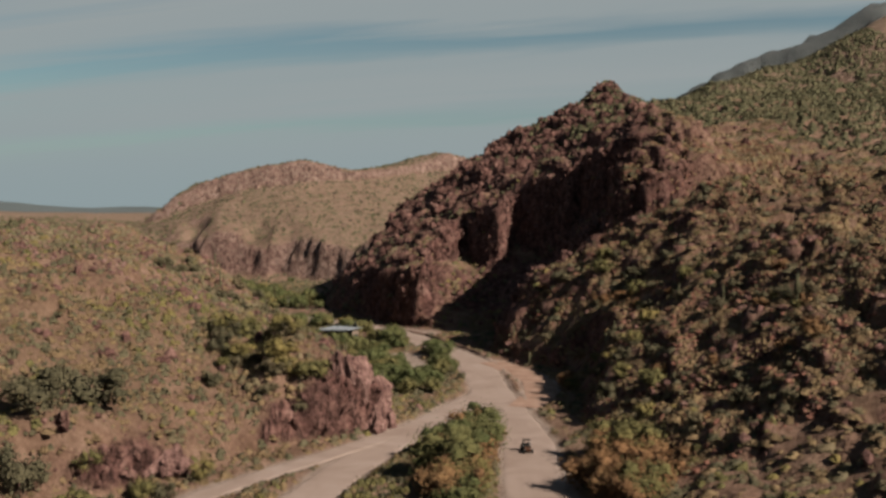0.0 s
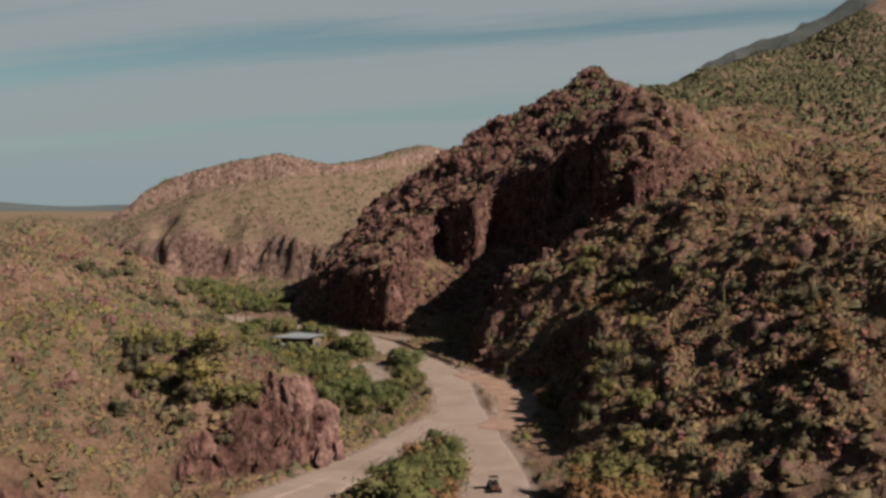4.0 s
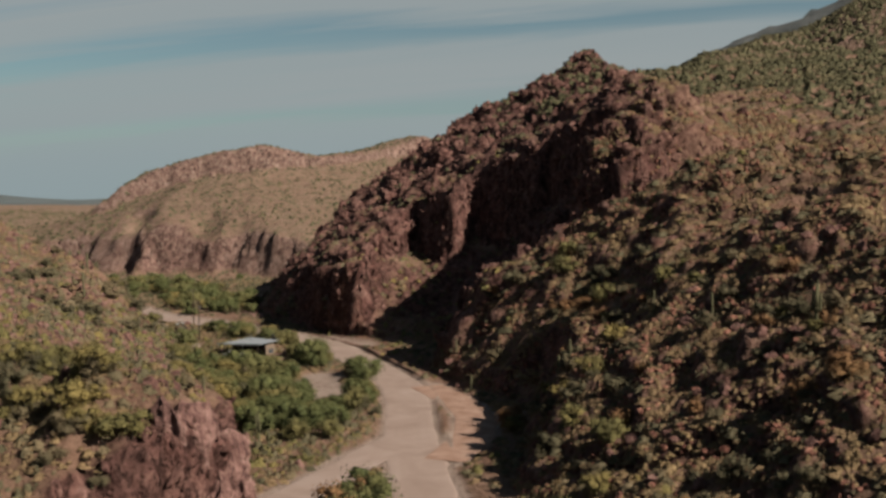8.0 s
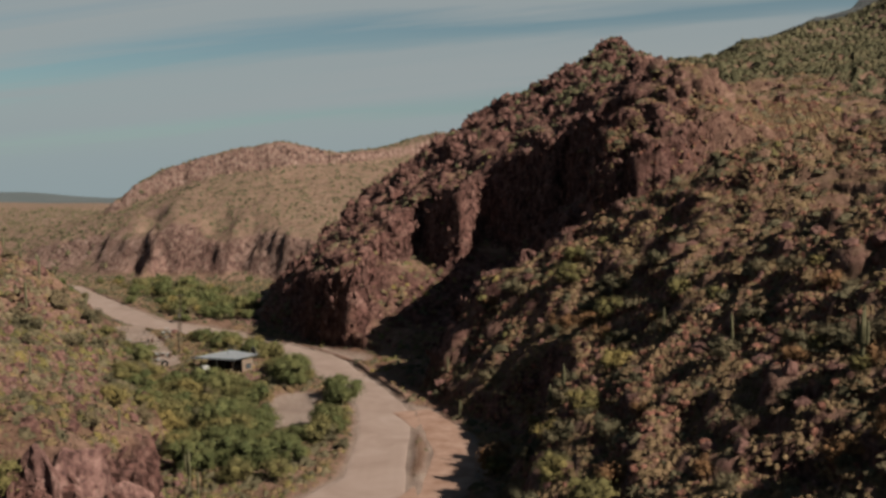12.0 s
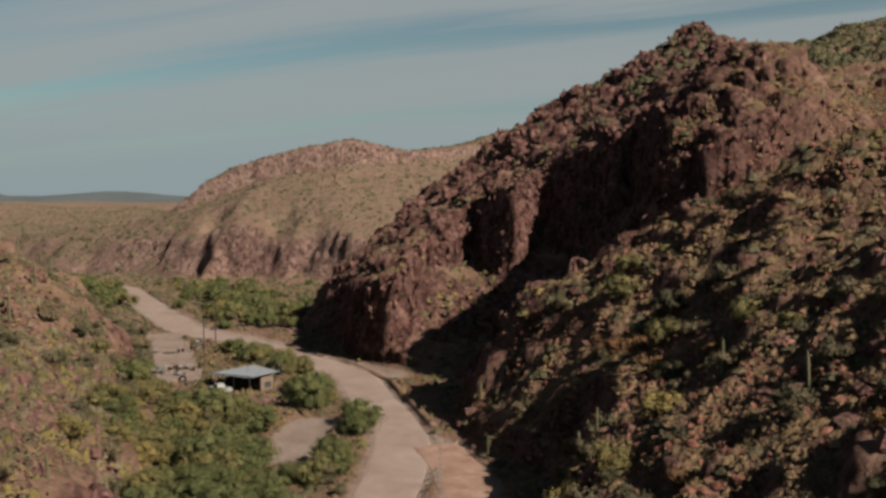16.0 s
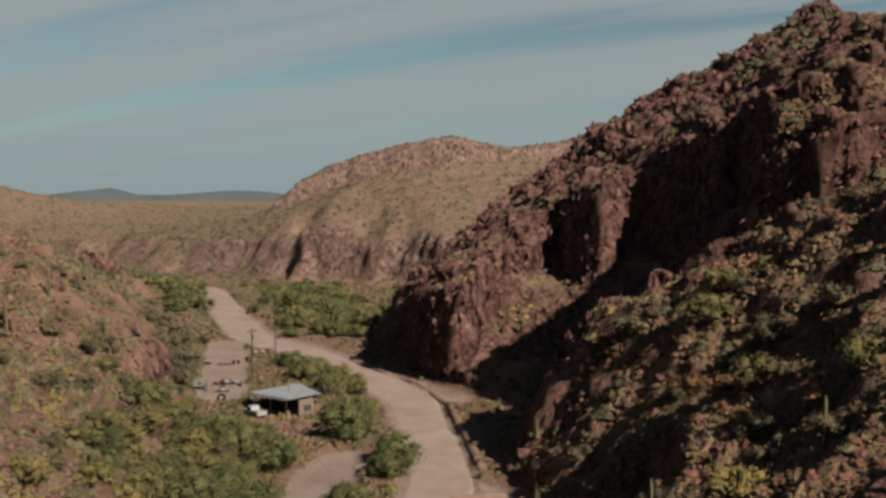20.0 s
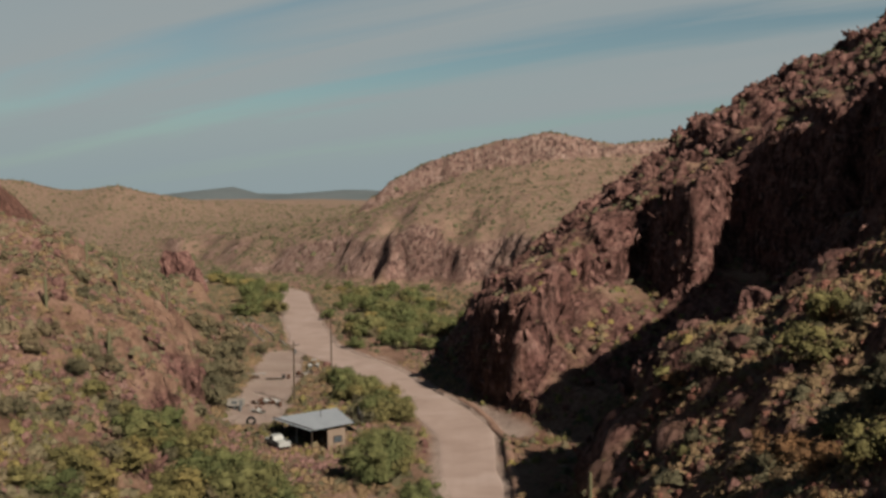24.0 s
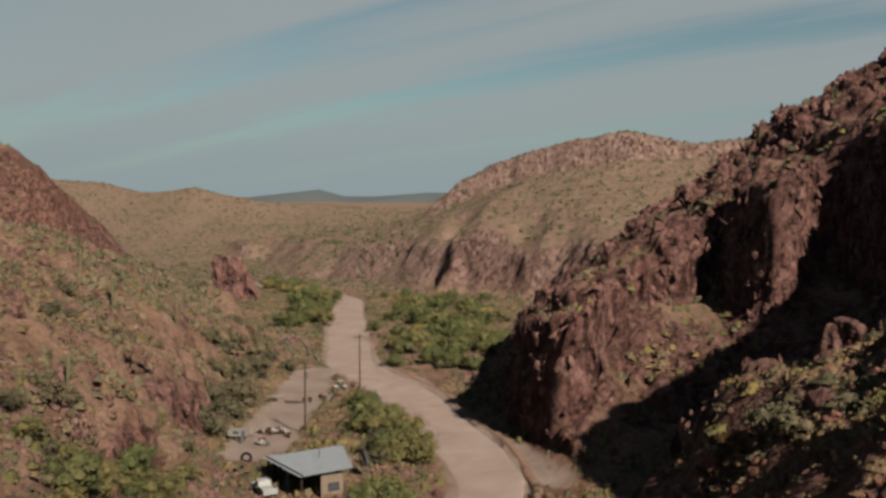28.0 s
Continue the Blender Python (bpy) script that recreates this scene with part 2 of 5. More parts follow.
def rock_material(name, tint=(1.0, 1.0, 1.0)):
    m, nt, b = material(name, 0.95)
    rmid = noise_node(nt, 0.5, 7, 0.62, distort=0.6)
    rock = ramp_node(nt, rmid, [(0.28, (0.20, 0.100, 0.090)), (0.45, (0.40, 0.205, 0.178)), (0.58, (0.58, 0.315, 0.27)), (0.75, (0.78, 0.50, 0.435))])
    # stains and clefts that run down the faces
    geo = nt.nodes.new("ShaderNodeNewGeometry")
    tall = nt.nodes.new("ShaderNodeVectorMath"); tall.operation = "MULTIPLY"
    tall.inputs[1].default_value = (1.3, 1.3, 0.45)
    nt.links.new(geo.outputs["Position"], tall.inputs[0])
    streak = noise_node(nt, 1.0, 6, 0.65, tall.outputs[0], 0.4)
    rock = mix_node(nt, range_node(nt, streak, 0.36, 0.52), mix_node(nt, 1.0, rock, (0.36, 0.33, 0.33), "MULTIPLY"), rock)
    rock = mix_node(nt, 1.0, rock, tint, "MULTIPLY")
    nt.links.new(rock, b.inputs["Base Color"])
    lump = nt.nodes.new("ShaderNodeMath"); lump.operation = "ADD"
    nt.links.new(noise_node(nt, 2.2, 8, 0.7), lump.inputs[0]); nt.links.new(streak, lump.inputs[1])
    bump_node(nt, b, lump.outputs[0], 0.6, 1.0)
    return m


def road_material():
    m, nt, b = material("wash_sand", 0.95)
    big, fine = noise_node(nt, 0.12, 5, distort=1.0), noise_node(nt, 1.7, 6, 0.7, distort=2.5)
    c = ramp_node(nt, big, [(0.3, (0.56, 0.41, 0.355)), (0.55, (0.70, 0.53, 0.47)), (0.75, (0.80, 0.63, 0.575))])
    c = mix_node(nt, range_node(nt, fine, 0.3, 0.7, 0.0, 0.35), c, (0.125, 0.085, 0.068))
    # wheel tracks along the way
    c = mix_node(nt, range_node(nt, attr_node(nt, "track"), 0, 1, 0, 0.2), c, (0.135, 0.10, 0.085))
    nt.links.new(c, b.inputs["Base Color"])
    bump_node(nt, b, fine, 0.06, 0.5)
    return m


GROUND, ROCK, PALE_ROCK, SAND = ground_material(), rock_material("rhyolite_rock"), rock_material("pale_pink_rhyolite", (1.3, 1.38, 1.42)), road_material()
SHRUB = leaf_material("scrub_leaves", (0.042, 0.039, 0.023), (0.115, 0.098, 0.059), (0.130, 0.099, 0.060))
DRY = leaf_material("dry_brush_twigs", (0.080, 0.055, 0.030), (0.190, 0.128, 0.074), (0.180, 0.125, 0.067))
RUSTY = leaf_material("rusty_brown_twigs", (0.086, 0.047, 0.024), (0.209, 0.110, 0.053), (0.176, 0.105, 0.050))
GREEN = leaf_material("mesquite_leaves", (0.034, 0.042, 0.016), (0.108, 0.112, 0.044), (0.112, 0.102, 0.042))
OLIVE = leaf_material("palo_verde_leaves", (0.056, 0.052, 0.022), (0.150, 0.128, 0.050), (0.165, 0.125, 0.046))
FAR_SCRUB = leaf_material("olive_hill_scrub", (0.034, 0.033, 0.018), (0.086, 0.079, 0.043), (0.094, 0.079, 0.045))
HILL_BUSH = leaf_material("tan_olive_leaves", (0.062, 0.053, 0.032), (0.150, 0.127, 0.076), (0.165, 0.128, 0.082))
BARK = plain_material("grey_brown_bark", (0.07, 0.05, 0.04), (0.17, 0.13, 0.10), 4.0, bump=0.05)
CACTUS = plain_material("saguaro_skin", (0.20, 0.19, 0.105), (0.33, 0.31, 0.18), 2.0, 0.7)


# ---- arithmetic of the land ----
def rand_table(seed):
    return np.random.RandomState(seed).rand(65536)


TABLE = rand_table(7)


def lattice(i, j, k=0):
    return TABLE[(i * 7919 + j * 104729 + k * 15485863) & 65535]


def vnoise(x, y):
    """Smooth noise in the plane, -1 to 1."""
    i, j = np.floor(x).astype(np.int64), np.floor(y).astype(np.int64)
    u, v = x - i, y - j
    u, v = u * u * u * (u * (u * 6 - 15) + 10), v * v * v * (v * (v * 6 - 15) + 10)
    a, b, c, d = lattice(i, j), lattice(i + 1, j), lattice(i, j + 1), lattice(i + 1, j + 1)
    return 2 * (a + (b - a) * u + (c - a) * v + (a - b - c + d) * u * v) - 1


def vnoise3(x, y, z):
    i, j, k = (np.floor(q).astype(np.int64) for q in (x, y, z))
    u, v, w = x - i, y - j, z - k
    u, v, w = (q * q * (3 - 2 * q) for q in (u, v, w))
    r = 0
    for di in (0, 1):
        for dj in (0, 1):
            for dk in (0, 1):
                r = r + lattice(i + di, j + dj, k + dk) * (u if di else 1 - u) * (v if dj else 1 - v) * (w if dk else 1 - w)
    return 2 * r - 1


def fbm(x, y, size, octaves=4, gain=0.5, seed=0.0):
    r, a, t = 0.0, 1.0, 0.0
    c, s = math.cos(0.6), math.sin(0.6)
    x, y = x / size + seed * 17.3, y / size + seed * 9.1
    for _ in range(octaves):
        r, t = r + a * vnoise(x, y), t + a
        a *= gain
        x, y = 2.03 * (c * x - s * y) + 5.2, 2.03 * (s * x + c * y) + 1.7
    return r / t


def ridged(x, y, size, octaves=4, seed=0.0):
    return 1 - 2 * np.abs(fbm(x, y, size, octaves, 0.5, seed))


def near_line(x, y, line):
    """The distance to a line, positive to its right as one goes along it, the third value of the line there, and the share of the way."""
    best, side, third, share = np.full(x.shape, 1e9), np.ones(x.shape), np.zeros(x.shape), np.zeros(x.shape)
    n = len(line) - 1
    for k in range(n):
        (ax, ay, *az), (bx, by, *bz) = line[k], line[k + 1]
        dx, dy = bx - ax, by - ay
        f = np.clip(((x - ax) * dx + (y - ay) * dy) / (dx * dx + dy * dy), 0, 1)
        d = np.hypot(x - ax - f * dx, y - ay - f * dy)
        hit = d < best
        best = np.where(hit, d, best)
        side = np.where(hit, np.where((x - ax) * dy - (y - ay) * dx >= 0, 1.0, -1.0), side)
        share = np.where(hit, (k + f) / n, share)
        if az:
            third = np.where(hit, az[0] + f * (bz[0] - az[0]), third)
    return best * side, third, share


def smooth(e0, e1, v):
    t = np.clip((v - e0) / (e1 - e0), 0, 1)
    return t * t * (3 - 2 * t)


def soft_max(a, b, k):
    h = np.clip(0.5 + 0.5 * (a - b) / k, 0, 1)
    return b + (a - b) * h + k * h * (1 - h)


def soft_min(a, b, k):
    return -soft_max(-a, -b, k)


def ridge(x, y, line, fall, k=0.0):
    d, z, _ = near_line(x, y, line)
    return z - fall * (np.sqrt(d * d + k * k) - k)


# the plan: the wash, its side arms, and the feet of the hills (x, y)
WASH = [(11, -60), (12, 60), (12.5, 126), (14, 157), (10, 197), (9, 222), (6, 243), (0.5, 259), (-5.5, 274), (-10.5, 287), (-19.5, 300), (-33, 315), (-48, 333), (-76, 358), (-100, 394), (-132, 444), (-150, 475), (-185, 505), (-250, 515)]
ARM = [(9, 198), (0, 176), (-8, 157), (-14, 140), (-19, 120), (-24, 80), (-26, 0)]
SIDE_TRACK = [(-6, 166), (-13, 154), (-21, 143), (-31, 128), (-40, 110), (-48, 60)]
SHELF = [(-3, 291), (-9, 298), (-23, 311), (-41, 331), (-56, 348)]
YARD = [(-48, 286), (-56, 302), (-65, 322), (-78, 346)]
CLEARING = [(-6.5, 229), (-9.5, 242), (-10, 250)]
PAN = [(15, 184), (19.5, 196), (21, 210), (18.5, 222), (12, 238)]
LEFT_FOOT = [(-66, -80), (-62, 60), (-46, 112), (-37, 130), (-25, 148), (-13, 158), (-9, 165), (-14, 180), (-19, 200), (-25, 220), (-31, 240), (-42, 258), (-50, 276), (-63, 298), (-78, 324), (-94, 350), (-103, 362), (-118, 370), (-140, 372), (-165, 368), (-200, 372), (-260, 400), (-420, 420), (-900, 440)]
SPUR_FOOT = [(44, -80), (32, 60), (23.5, 120), (20.5, 150), (24.5, 175), (28, 195), (30, 210), (28.5, 222), (23, 232), (15.5, 240), (12, 249), (10, 257), (14, 265), (21, 271), (32, 275), (40, 273), (46, 267), (60, 263), (90, 266), (130, 280)]
WALL_FOOT = [(130, 292, 62), (90, 268, 50), (74, 262, 46), (64, 257, 43), (56, 256, 38), (50.5, 257.5, 36), (47.5, 262, 34), (45.5, 270, 33), (47.5, 282, 35), (52, 290, 38), (57.5, 296, 41), (59, 303, 42), (54, 308.5, 40), (47, 313.5, 37), (40, 321.5, 33), (36, 325, 30), (32.5, 325.5, 26), (29, 331, 24), (25.5, 334, 20), (23.5, 329, 16), (21, 326, 14), (14, 325, 13), (9, 330, 15), (3, 329, 13), (-1, 318, 7), (-3.5, 304, 1), (-8.5, 304, 0.5), (-14.5, 310.5, 0.5), (-22, 320, 0.5), (-29, 330, 0.5), (-38, 343, 0.5), (-46, 365, 0.5), (-44, 395, 0.5), (-38, 430, 0.5), (-44, 470, 0.5), (-60, 490, 0.5), (-60, 900, 0.5)]
GULCH = [(-4, 288, 0), (3, 293, 1.5), (10, 302, 5), (18, 310, 10), (28, 314, 17), (36, 311, 25), (43, 303, 33), (46, 290, 35)]
MESA_FOOT = [(-46, 466), (-66, 484), (-80, 494), (-92, 491), (-104, 497), (-117, 498), (-128, 492), (-137, 494), (-146, 506), (-162, 521), (-190, 529), (-230, 545), (-310, 620)]
MESA_RIDGE = [(-420, 690, 8), (-215, 600, 22), (-182, 597, 32), (-171, 597, 41), (-164, 598, 48), (-150, 604, 56), (-120, 612, 66), (-89, 617, 71), (-60, 630, 65), (-30, 655, 69), (0, 690, 80), (30, 705, 73), (110, 720, 80), (220, 760, 110)]
MESA_BENCH = [(-420, 690, 6), (-215, 600, 22), (-182, 597, 31), (-165, 597, 36), (-122, 592, 48), (-89, 597, 52), (-60, 612, 54), (0, 660, 62), (110, 700, 70), (220, 740, 90)]
UPPER = [(90, 452, 80), (102, 458, 86), (185, 522, 114), (250, 545, 146), (420, 600, 226), (700, 640, 320)]
DARK_RIDGE = [(150, 940, 84), (200, 955, 122), (250, 965, 158), (330, 965, 189), (415, 945, 231), (640, 950, 315)]
RED_HILL = [(-620, 380, 150), (-420, 425, 105), (-330, 440, 72), (-294, 446, 56), (-276, 449, 40), (-262, 452, 14), (-256, 454, 2)]
FAR_HILLS = [(-1150, 760, 74), (-820, 800, 66), (-700, 850, 57), (-672, 862, 55), (-640, 880, 45), (-618, 895, 45), (-600, 908, 51), (-575, 925, 41), (-545, 960, 33), (-480, 1050, 28), (-360, 1120, 26), (-200, 1250, 34), (0, 1300, 44)]
FAR_RANGE = [(-4300, 2600, 110), (-3300, 2900, 76), (-2700, 3200, 48), (-2430, 3380, 50), (-2290, 3440, 76), (-2180, 3470, 80), (-2100, 3490, 56), (-2020, 3510, 52), (-1920, 3550, 64), (-1700, 3620, 66), (-1350, 3700, 46), (-1000, 3800, 44), (-600, 3900, 44), (600, 4000, 100), (3000, 3800, 140)]


def ledges(h, step, share, wobble):
    """Steps in a slope: treads that lie flatter, and steep risers between them."""
    k = h / step + wobble
    f = np.floor(k)
    return h + share * (step * (f + smooth(0.5, 1.0, k - f) - wobble) - h)


def land(x, y):
    """Height of the land, and how far it is bare rock, sand of the wash and far scrub."""
    warp = fbm(x, y, 26, 3, 0.5, 2.0)
    crag = ridged(x, y, 15, 4, 3.0)
    buttress = fbm(x, y, 17, 3, 0.55, 4.0)
    road, _, _ = near_line(x, y, WASH)
    arm, _, _ = near_line(x, y, ARM)
    track, _, _ = near_line(x, y, SIDE_TRACK)
    bed = np.minimum.reduce([np.abs(road) - 4.8 - 1.3 * smooth(285, 310, y) * smooth(480, 440, y), np.abs(near_line(x, y, SHELF)[0]) - 2.6, np.abs(arm) - 4.0, np.abs(track) - 2.6, np.abs(near_line(x, y, YARD)[0]) - 5.0, np.abs(near_line(x, y, CLEARING)[0]) - 4.2, np.abs(near_line(x, y, PAN)[0]) - 4.0]) + 0.9 * fbm(x, y, 7, 3, 0.5, 1.0)
    floor = 0.15 - 0.16 * smooth(-0.6, -1.6, bed) + 0.55 * smooth(0.2, 1.8, bed) + 0.35 * smooth(2, 9, bed) * (1 + fbm(x, y, 9, 3, 0.5, 5.0))
    bank = np.exp(-((road - 5.7 - 0.5 * buttress) / 0.55) ** 2) * smooth(170, 200, y) * smooth(420, 380, y)
    floor = floor + (0.45 + 0.3 * warp) * bank
    far = smooth(520, 900, np.hypot(x, y - 100))
    floor = floor + far * (6 + 11 * fbm(x, y, 200, 5, 0.5, 6.0)) + 20 * smooth(560, 1150, np.hypot(x, y - 100))
    # left hill
    dl = -near_line(x, y, LEFT_FOOT)[0]
    dln = dl + 2.5 * warp + 1.2 * buttress + 2.5 * smooth(172, 190, y) * smooth(250, 232, y)
    cliffy = smooth(-0.15, 0.25, fbm(x, y, 30, 2, 0.5, 8.0) + 0.55 * np.exp(-((x + 14) ** 2 + (y - 165) ** 2) / 260) + 0.4 * np.exp(-((x + 44) ** 2 + (y - 126) ** 2) / 200))
    base = np.clip(dln, 0, None)
    top = 31 + 0.05 * np.clip(dl - 70, 0, 600)
    rise = (0.45 + 0.3 * smooth(225, 262, y) + 0.1 * warp) * base + 4.6 * smooth(0, 11, dln) + cliffy * 3.8 * smooth(1.5, 4.5, dln) + 2.5 * np.exp(-((x + 17) ** 2 + (y - 166) ** 2) / 80) * smooth(0.3, 4, dln)
    left = soft_min(rise, top + 5 * warp, 14) + 0.9 * smooth(2, 12, dl) * fbm(x, y, 8, 4, 0.55, 9.0)
    left = np.where(dl > -6, left, -5)
    # right mountain: a tilted upper face, the wall cut into it, and the spur on the near side of the gulch
    dr = near_line(x, y, SPUR_FOOT)[0]
    dw, zw, _ = near_line(x, y, WALL_FOOT)
    xs = np.where(x < 72, x, 72 + 0.16 * (x - 72))
    ys = np.where(y < 428, y, 428 - 0.5 * (y - 428))
    face = 24 + 0.552 * (xs + 9) + 0.208 * (ys - 317)
    rough = 2.6 * warp + 3.6 * (crag - 0.2) + 2.2 * ridged(x, y, 7, 3, 16.0)
    # the spur: hollows, rocky steps and a steep bluff over the wash
    spur = face - 7.5 - 5 * np.exp(-((x - 60) ** 2 + (y - 220) ** 2) / 700) - 5 * np.exp(-((x - 77) ** 2 + (y - 216) ** 2) / 160) - 5.5 * np.exp(-(x - 42) ** 2 / 190 - (y - 237) ** 2 / 260) - 5 * np.exp(-(x - 42) ** 2 / 90 - (y - 203) ** 2 / 220) + 0.55 * rough * smooth(3, 18, dr)
    spur = np.maximum(spur, 0.3 * np.clip(dr, 0, 30))
    drn = dr + 2.4 * buttress + 1.6 * fbm(x, y, 6, 3, 0.5, 11.0)
    dg, zg, sg = near_line(x, y, GULCH)
    spur = ledges(spur, 5.2, 0.36, 1.8 * fbm(x, y, 19, 3, 0.55, 26.0))
    spur = spur - 5 * np.exp(-(x - 32) ** 2 / 160 - (y - 266) ** 2 / 160) - 3 * np.exp(-(x - 38) ** 2 / 40 - (y - 229) ** 2 / 80) - 2.5 * np.exp(-(x - 30) ** 2 / 40 - (y - 228) ** 2 / 60)
    spur = soft_min(spur, np.where(y > 262, near_line(x, y, GULCH[:5])[1] + 0.5 * np.clip(drn, 0, None), 0) + (1.0 + 0.6 * smooth(160, 176, y) + 0.5 * smooth(250, 262, y) - 0.45 * smooth(225, 240, y) * smooth(262, 250, y) + 3.0 * smooth(35, 47, x)) * np.clip(drn, -2, None), 3.0)
    spur = np.where(dr > -5, spur, -5)
    dwn = dw + 1.5 * buttress + 1.2 * fbm(x, y, 5, 3, 0.5, 11.0)
    for depth, r, line in ((-9, 1.7, [(-1.5, 315), (-6, 340)]), (-10, 1.4, [(9.3, 320), (6.3, 350)]), (-7, 1.8, [(43, 318), (50, 332)]), (3, 2.4, [(18, 322), (16.5, 344)]), (3, 2.0, [(5, 324), (1, 336)]), (-6, 1.6, [(53, 255), (55, 272)])):
        dd, _, along = near_line(x, y, line)
        dwn = dwn + depth * (1 - 0.8 * along) * np.exp(-dd * dd / (2 * r * r * (1.25 - 0.85 * along) ** 2))
    crown = 7 * np.exp(-((x - 54) ** 2 + (y - 271) ** 2) / 110) + 4 * np.exp(-((x - 66) ** 2 + (y - 280) ** 2) / 90) + 3 * np.exp(-((x - 61) ** 2 + (y - 314) ** 2) / 160) + 6 * np.exp(-((x - 71) ** 2 + (y - 431) ** 2) / 70) + 3 * np.exp(-((x - 12.6) ** 2 + (y - 396) ** 2) / 120)
    massif = face - 2.5 + crown - 8 * smooth(64, 86, x) + rough * smooth(2, 18, dw) * smooth(-30, 20, x) * (1 - 0.55 * smooth(70, 90, x))
    massif = ledges(massif, 7.0, 0.4 * (1 - smooth(70, 85, x)), 1.6 * fbm(x, y, 24, 3, 0.5, 27.0))
    wall = soft_min(massif, zw + (2.4 - 1.1 * smooth(-17, -25, x) + 4.0 * smooth(-2, -7, x) * smooth(-24, -16, x) + 2.6 * smooth(15, 20, x) + 7.0 * np.exp(-(x - 18.5) ** 2 / 20 - (y - 336) ** 2 / 120)) * np.clip(dwn, -2, None), 1.5)
    wall = np.where(dw > -5, wall, -5)
    right = soft_max(spur, wall, 1.0)
    apron = np.minimum(zg + 0.4 * np.clip(-dg, 0, None) * smooth(0.05, 0.35, sg) - (0.12 + 1.4 * smooth(0.4, 0.7, sg)) * np.clip(dg, 0, None), face - 2)
    right = np.where((dg > -34) & (dg < 3) | (dg >= 3) & (dg < 34) & (x < 52) & (dr < 4), np.maximum(right, apron), right)
    right = soft_max(right, ridge(x, y, UPPER, 0.43, 8) + 4 * warp - 1.2 * np.clip(96 - x, 0, None), 8)
    # the mesa beyond, its two cliffs
    dm = near_line(x, y, MESA_FOOT)[0]
    dmn = dm - 4 + 9 * fbm(x, y, 24, 2, 0.5, 18.0) + 1.5 * fbm(x, y, 8, 3, 0.5, 12.0)
    ddr, zr, _ = near_line(x, y, MESA_RIDGE)
    ddb, zb, _ = near_line(x, y, MESA_BENCH)
    bench = zb - 0.3 * np.clip(ddb, 0, None) - 0.2 * np.clip(-ddb - 30, 0, None) + 1.6 * fbm(x, y, 30, 4, 0.55, 28.0)
    cap = bench + np.clip(zr - 3 - 0.04 * np.clip(ddr, 0, None) - 0.16 * np.clip(-ddr - 8, 0, None) - bench, 0, None) * smooth(12, 7, ddr + 5 * fbm(x, y, 26, 4, 0.55, 19.0))
    foot = (0.42 + 0.4 * smooth(-148, -172, x)) * np.clip(dmn, -2, None) + np.clip(11 + 9 * fbm(x, y, 34, 2, 0.5, 29.0), 3, 17) * smooth(4, 15, dmn + 3 * buttress) * smooth(-172, -150, x) + 0.5 * np.clip(dmn - 14, 0, None)
    mesa = soft_min(cap + 0.6 * crag, foot, 2.5)
    mesa = np.where(dm > -10, mesa, -5) * smooth(500, 330, x) * smooth(1150, 850, y)
    h = soft_max(floor, left, 0.6)
    h = soft_max(h, right, 0.6)
    h = np.maximum(h, mesa)
    h = soft_max(h, ridge(x, y, RED_HILL, 0.6, 6) + 4 * warp + 3 * crag, 6)
    h = soft_max(h, ridge(x, y, DARK_RIDGE, 0.5, 10) + 8 * fbm(x, y, 90, 4, 0.5, 13.0) + 6 * ridged(x, y, 28, 3, 17.0), 10)
    h = soft_max(h, ridge(x, y, FAR_HILLS, 0.17, 25) + 5 * fbm(x, y, 130, 5, 0.6, 14.0), 8)
    h = soft_max(h, ridge(x, y, FAR_RANGE, 0.22, 25) + 6 * fbm(x, y, 300, 4, 0.5, 15.0), 8)
    sand = (1 - smooth(-0.4, 1.0, bed)) * (1 - smooth(0.9, 1.6, h))
    scrub = smooth(430, 480, y - 0.9 * np.clip(-40 - x, 0, 60)) * (1 - sand)
    return h, sand, scrub, bed


def axis(stops):
    """Coordinates that go from stop to stop with the step named for each stretch."""
    r = [stops[0][0]]
    for (a, step), (b, step2) in zip(stops, stops[1:]):
        while r[-1] < b:
            f = (r[-1] - a) / (b - a)
            r.append(r[-1] + step + (step2 - step) * f)
    return np.array(r)


GX = axis([(-4600, 260), (-1200, 60), (-420, 9), (-200, 2.0), (-95, 0.9), (-60, 0.75), (-20, 0.65), (82, 0.65), (110, 1.3), (240, 5), (500, 12), (1200, 90), (4600, 300)])
GY = axis([(-900, 120), (-60, 14), (80, 2.0), (115, 0.8), (345, 0.8), (435, 0.9), (480, 1.4), (530, 1.4), (620, 2.0), (760, 7), (1200, 25), (2600, 110), (4700, 150)])
XX, YY = np.meshgrid(GX, GY)
HH, SANDY, SCRUBBY, BED = land(XX, YY)


def height(x, y):
    """Height of the ground sheet at places, between its points."""
    x, y = np.atleast_1d(np.asarray(x, float)), np.atleast_1d(np.asarray(y, float))
    i = np.clip(np.searchsorted(GX, x) - 1, 0, len(GX) - 2)
    j = np.clip(np.searchsorted(GY, y) - 1, 0, len(GY) - 2)
    u, v = (x - GX[i]) / (GX[i + 1] - GX[i]), (y - GY[j]) / (GY[j + 1] - GY[j])
    return HH[j, i] * (1 - u) * (1 - v) + HH[j, i + 1] * u * (1 - v) + HH[j + 1, i] * (1 - u) * v + HH[j + 1, i + 1] * u * v


def steepness(x, y):
    e = 1.2
    return np.hypot(height(x + e, y) - height(x - e, y), height(x, y + e) - height(x, y - e)) / (2 * e)


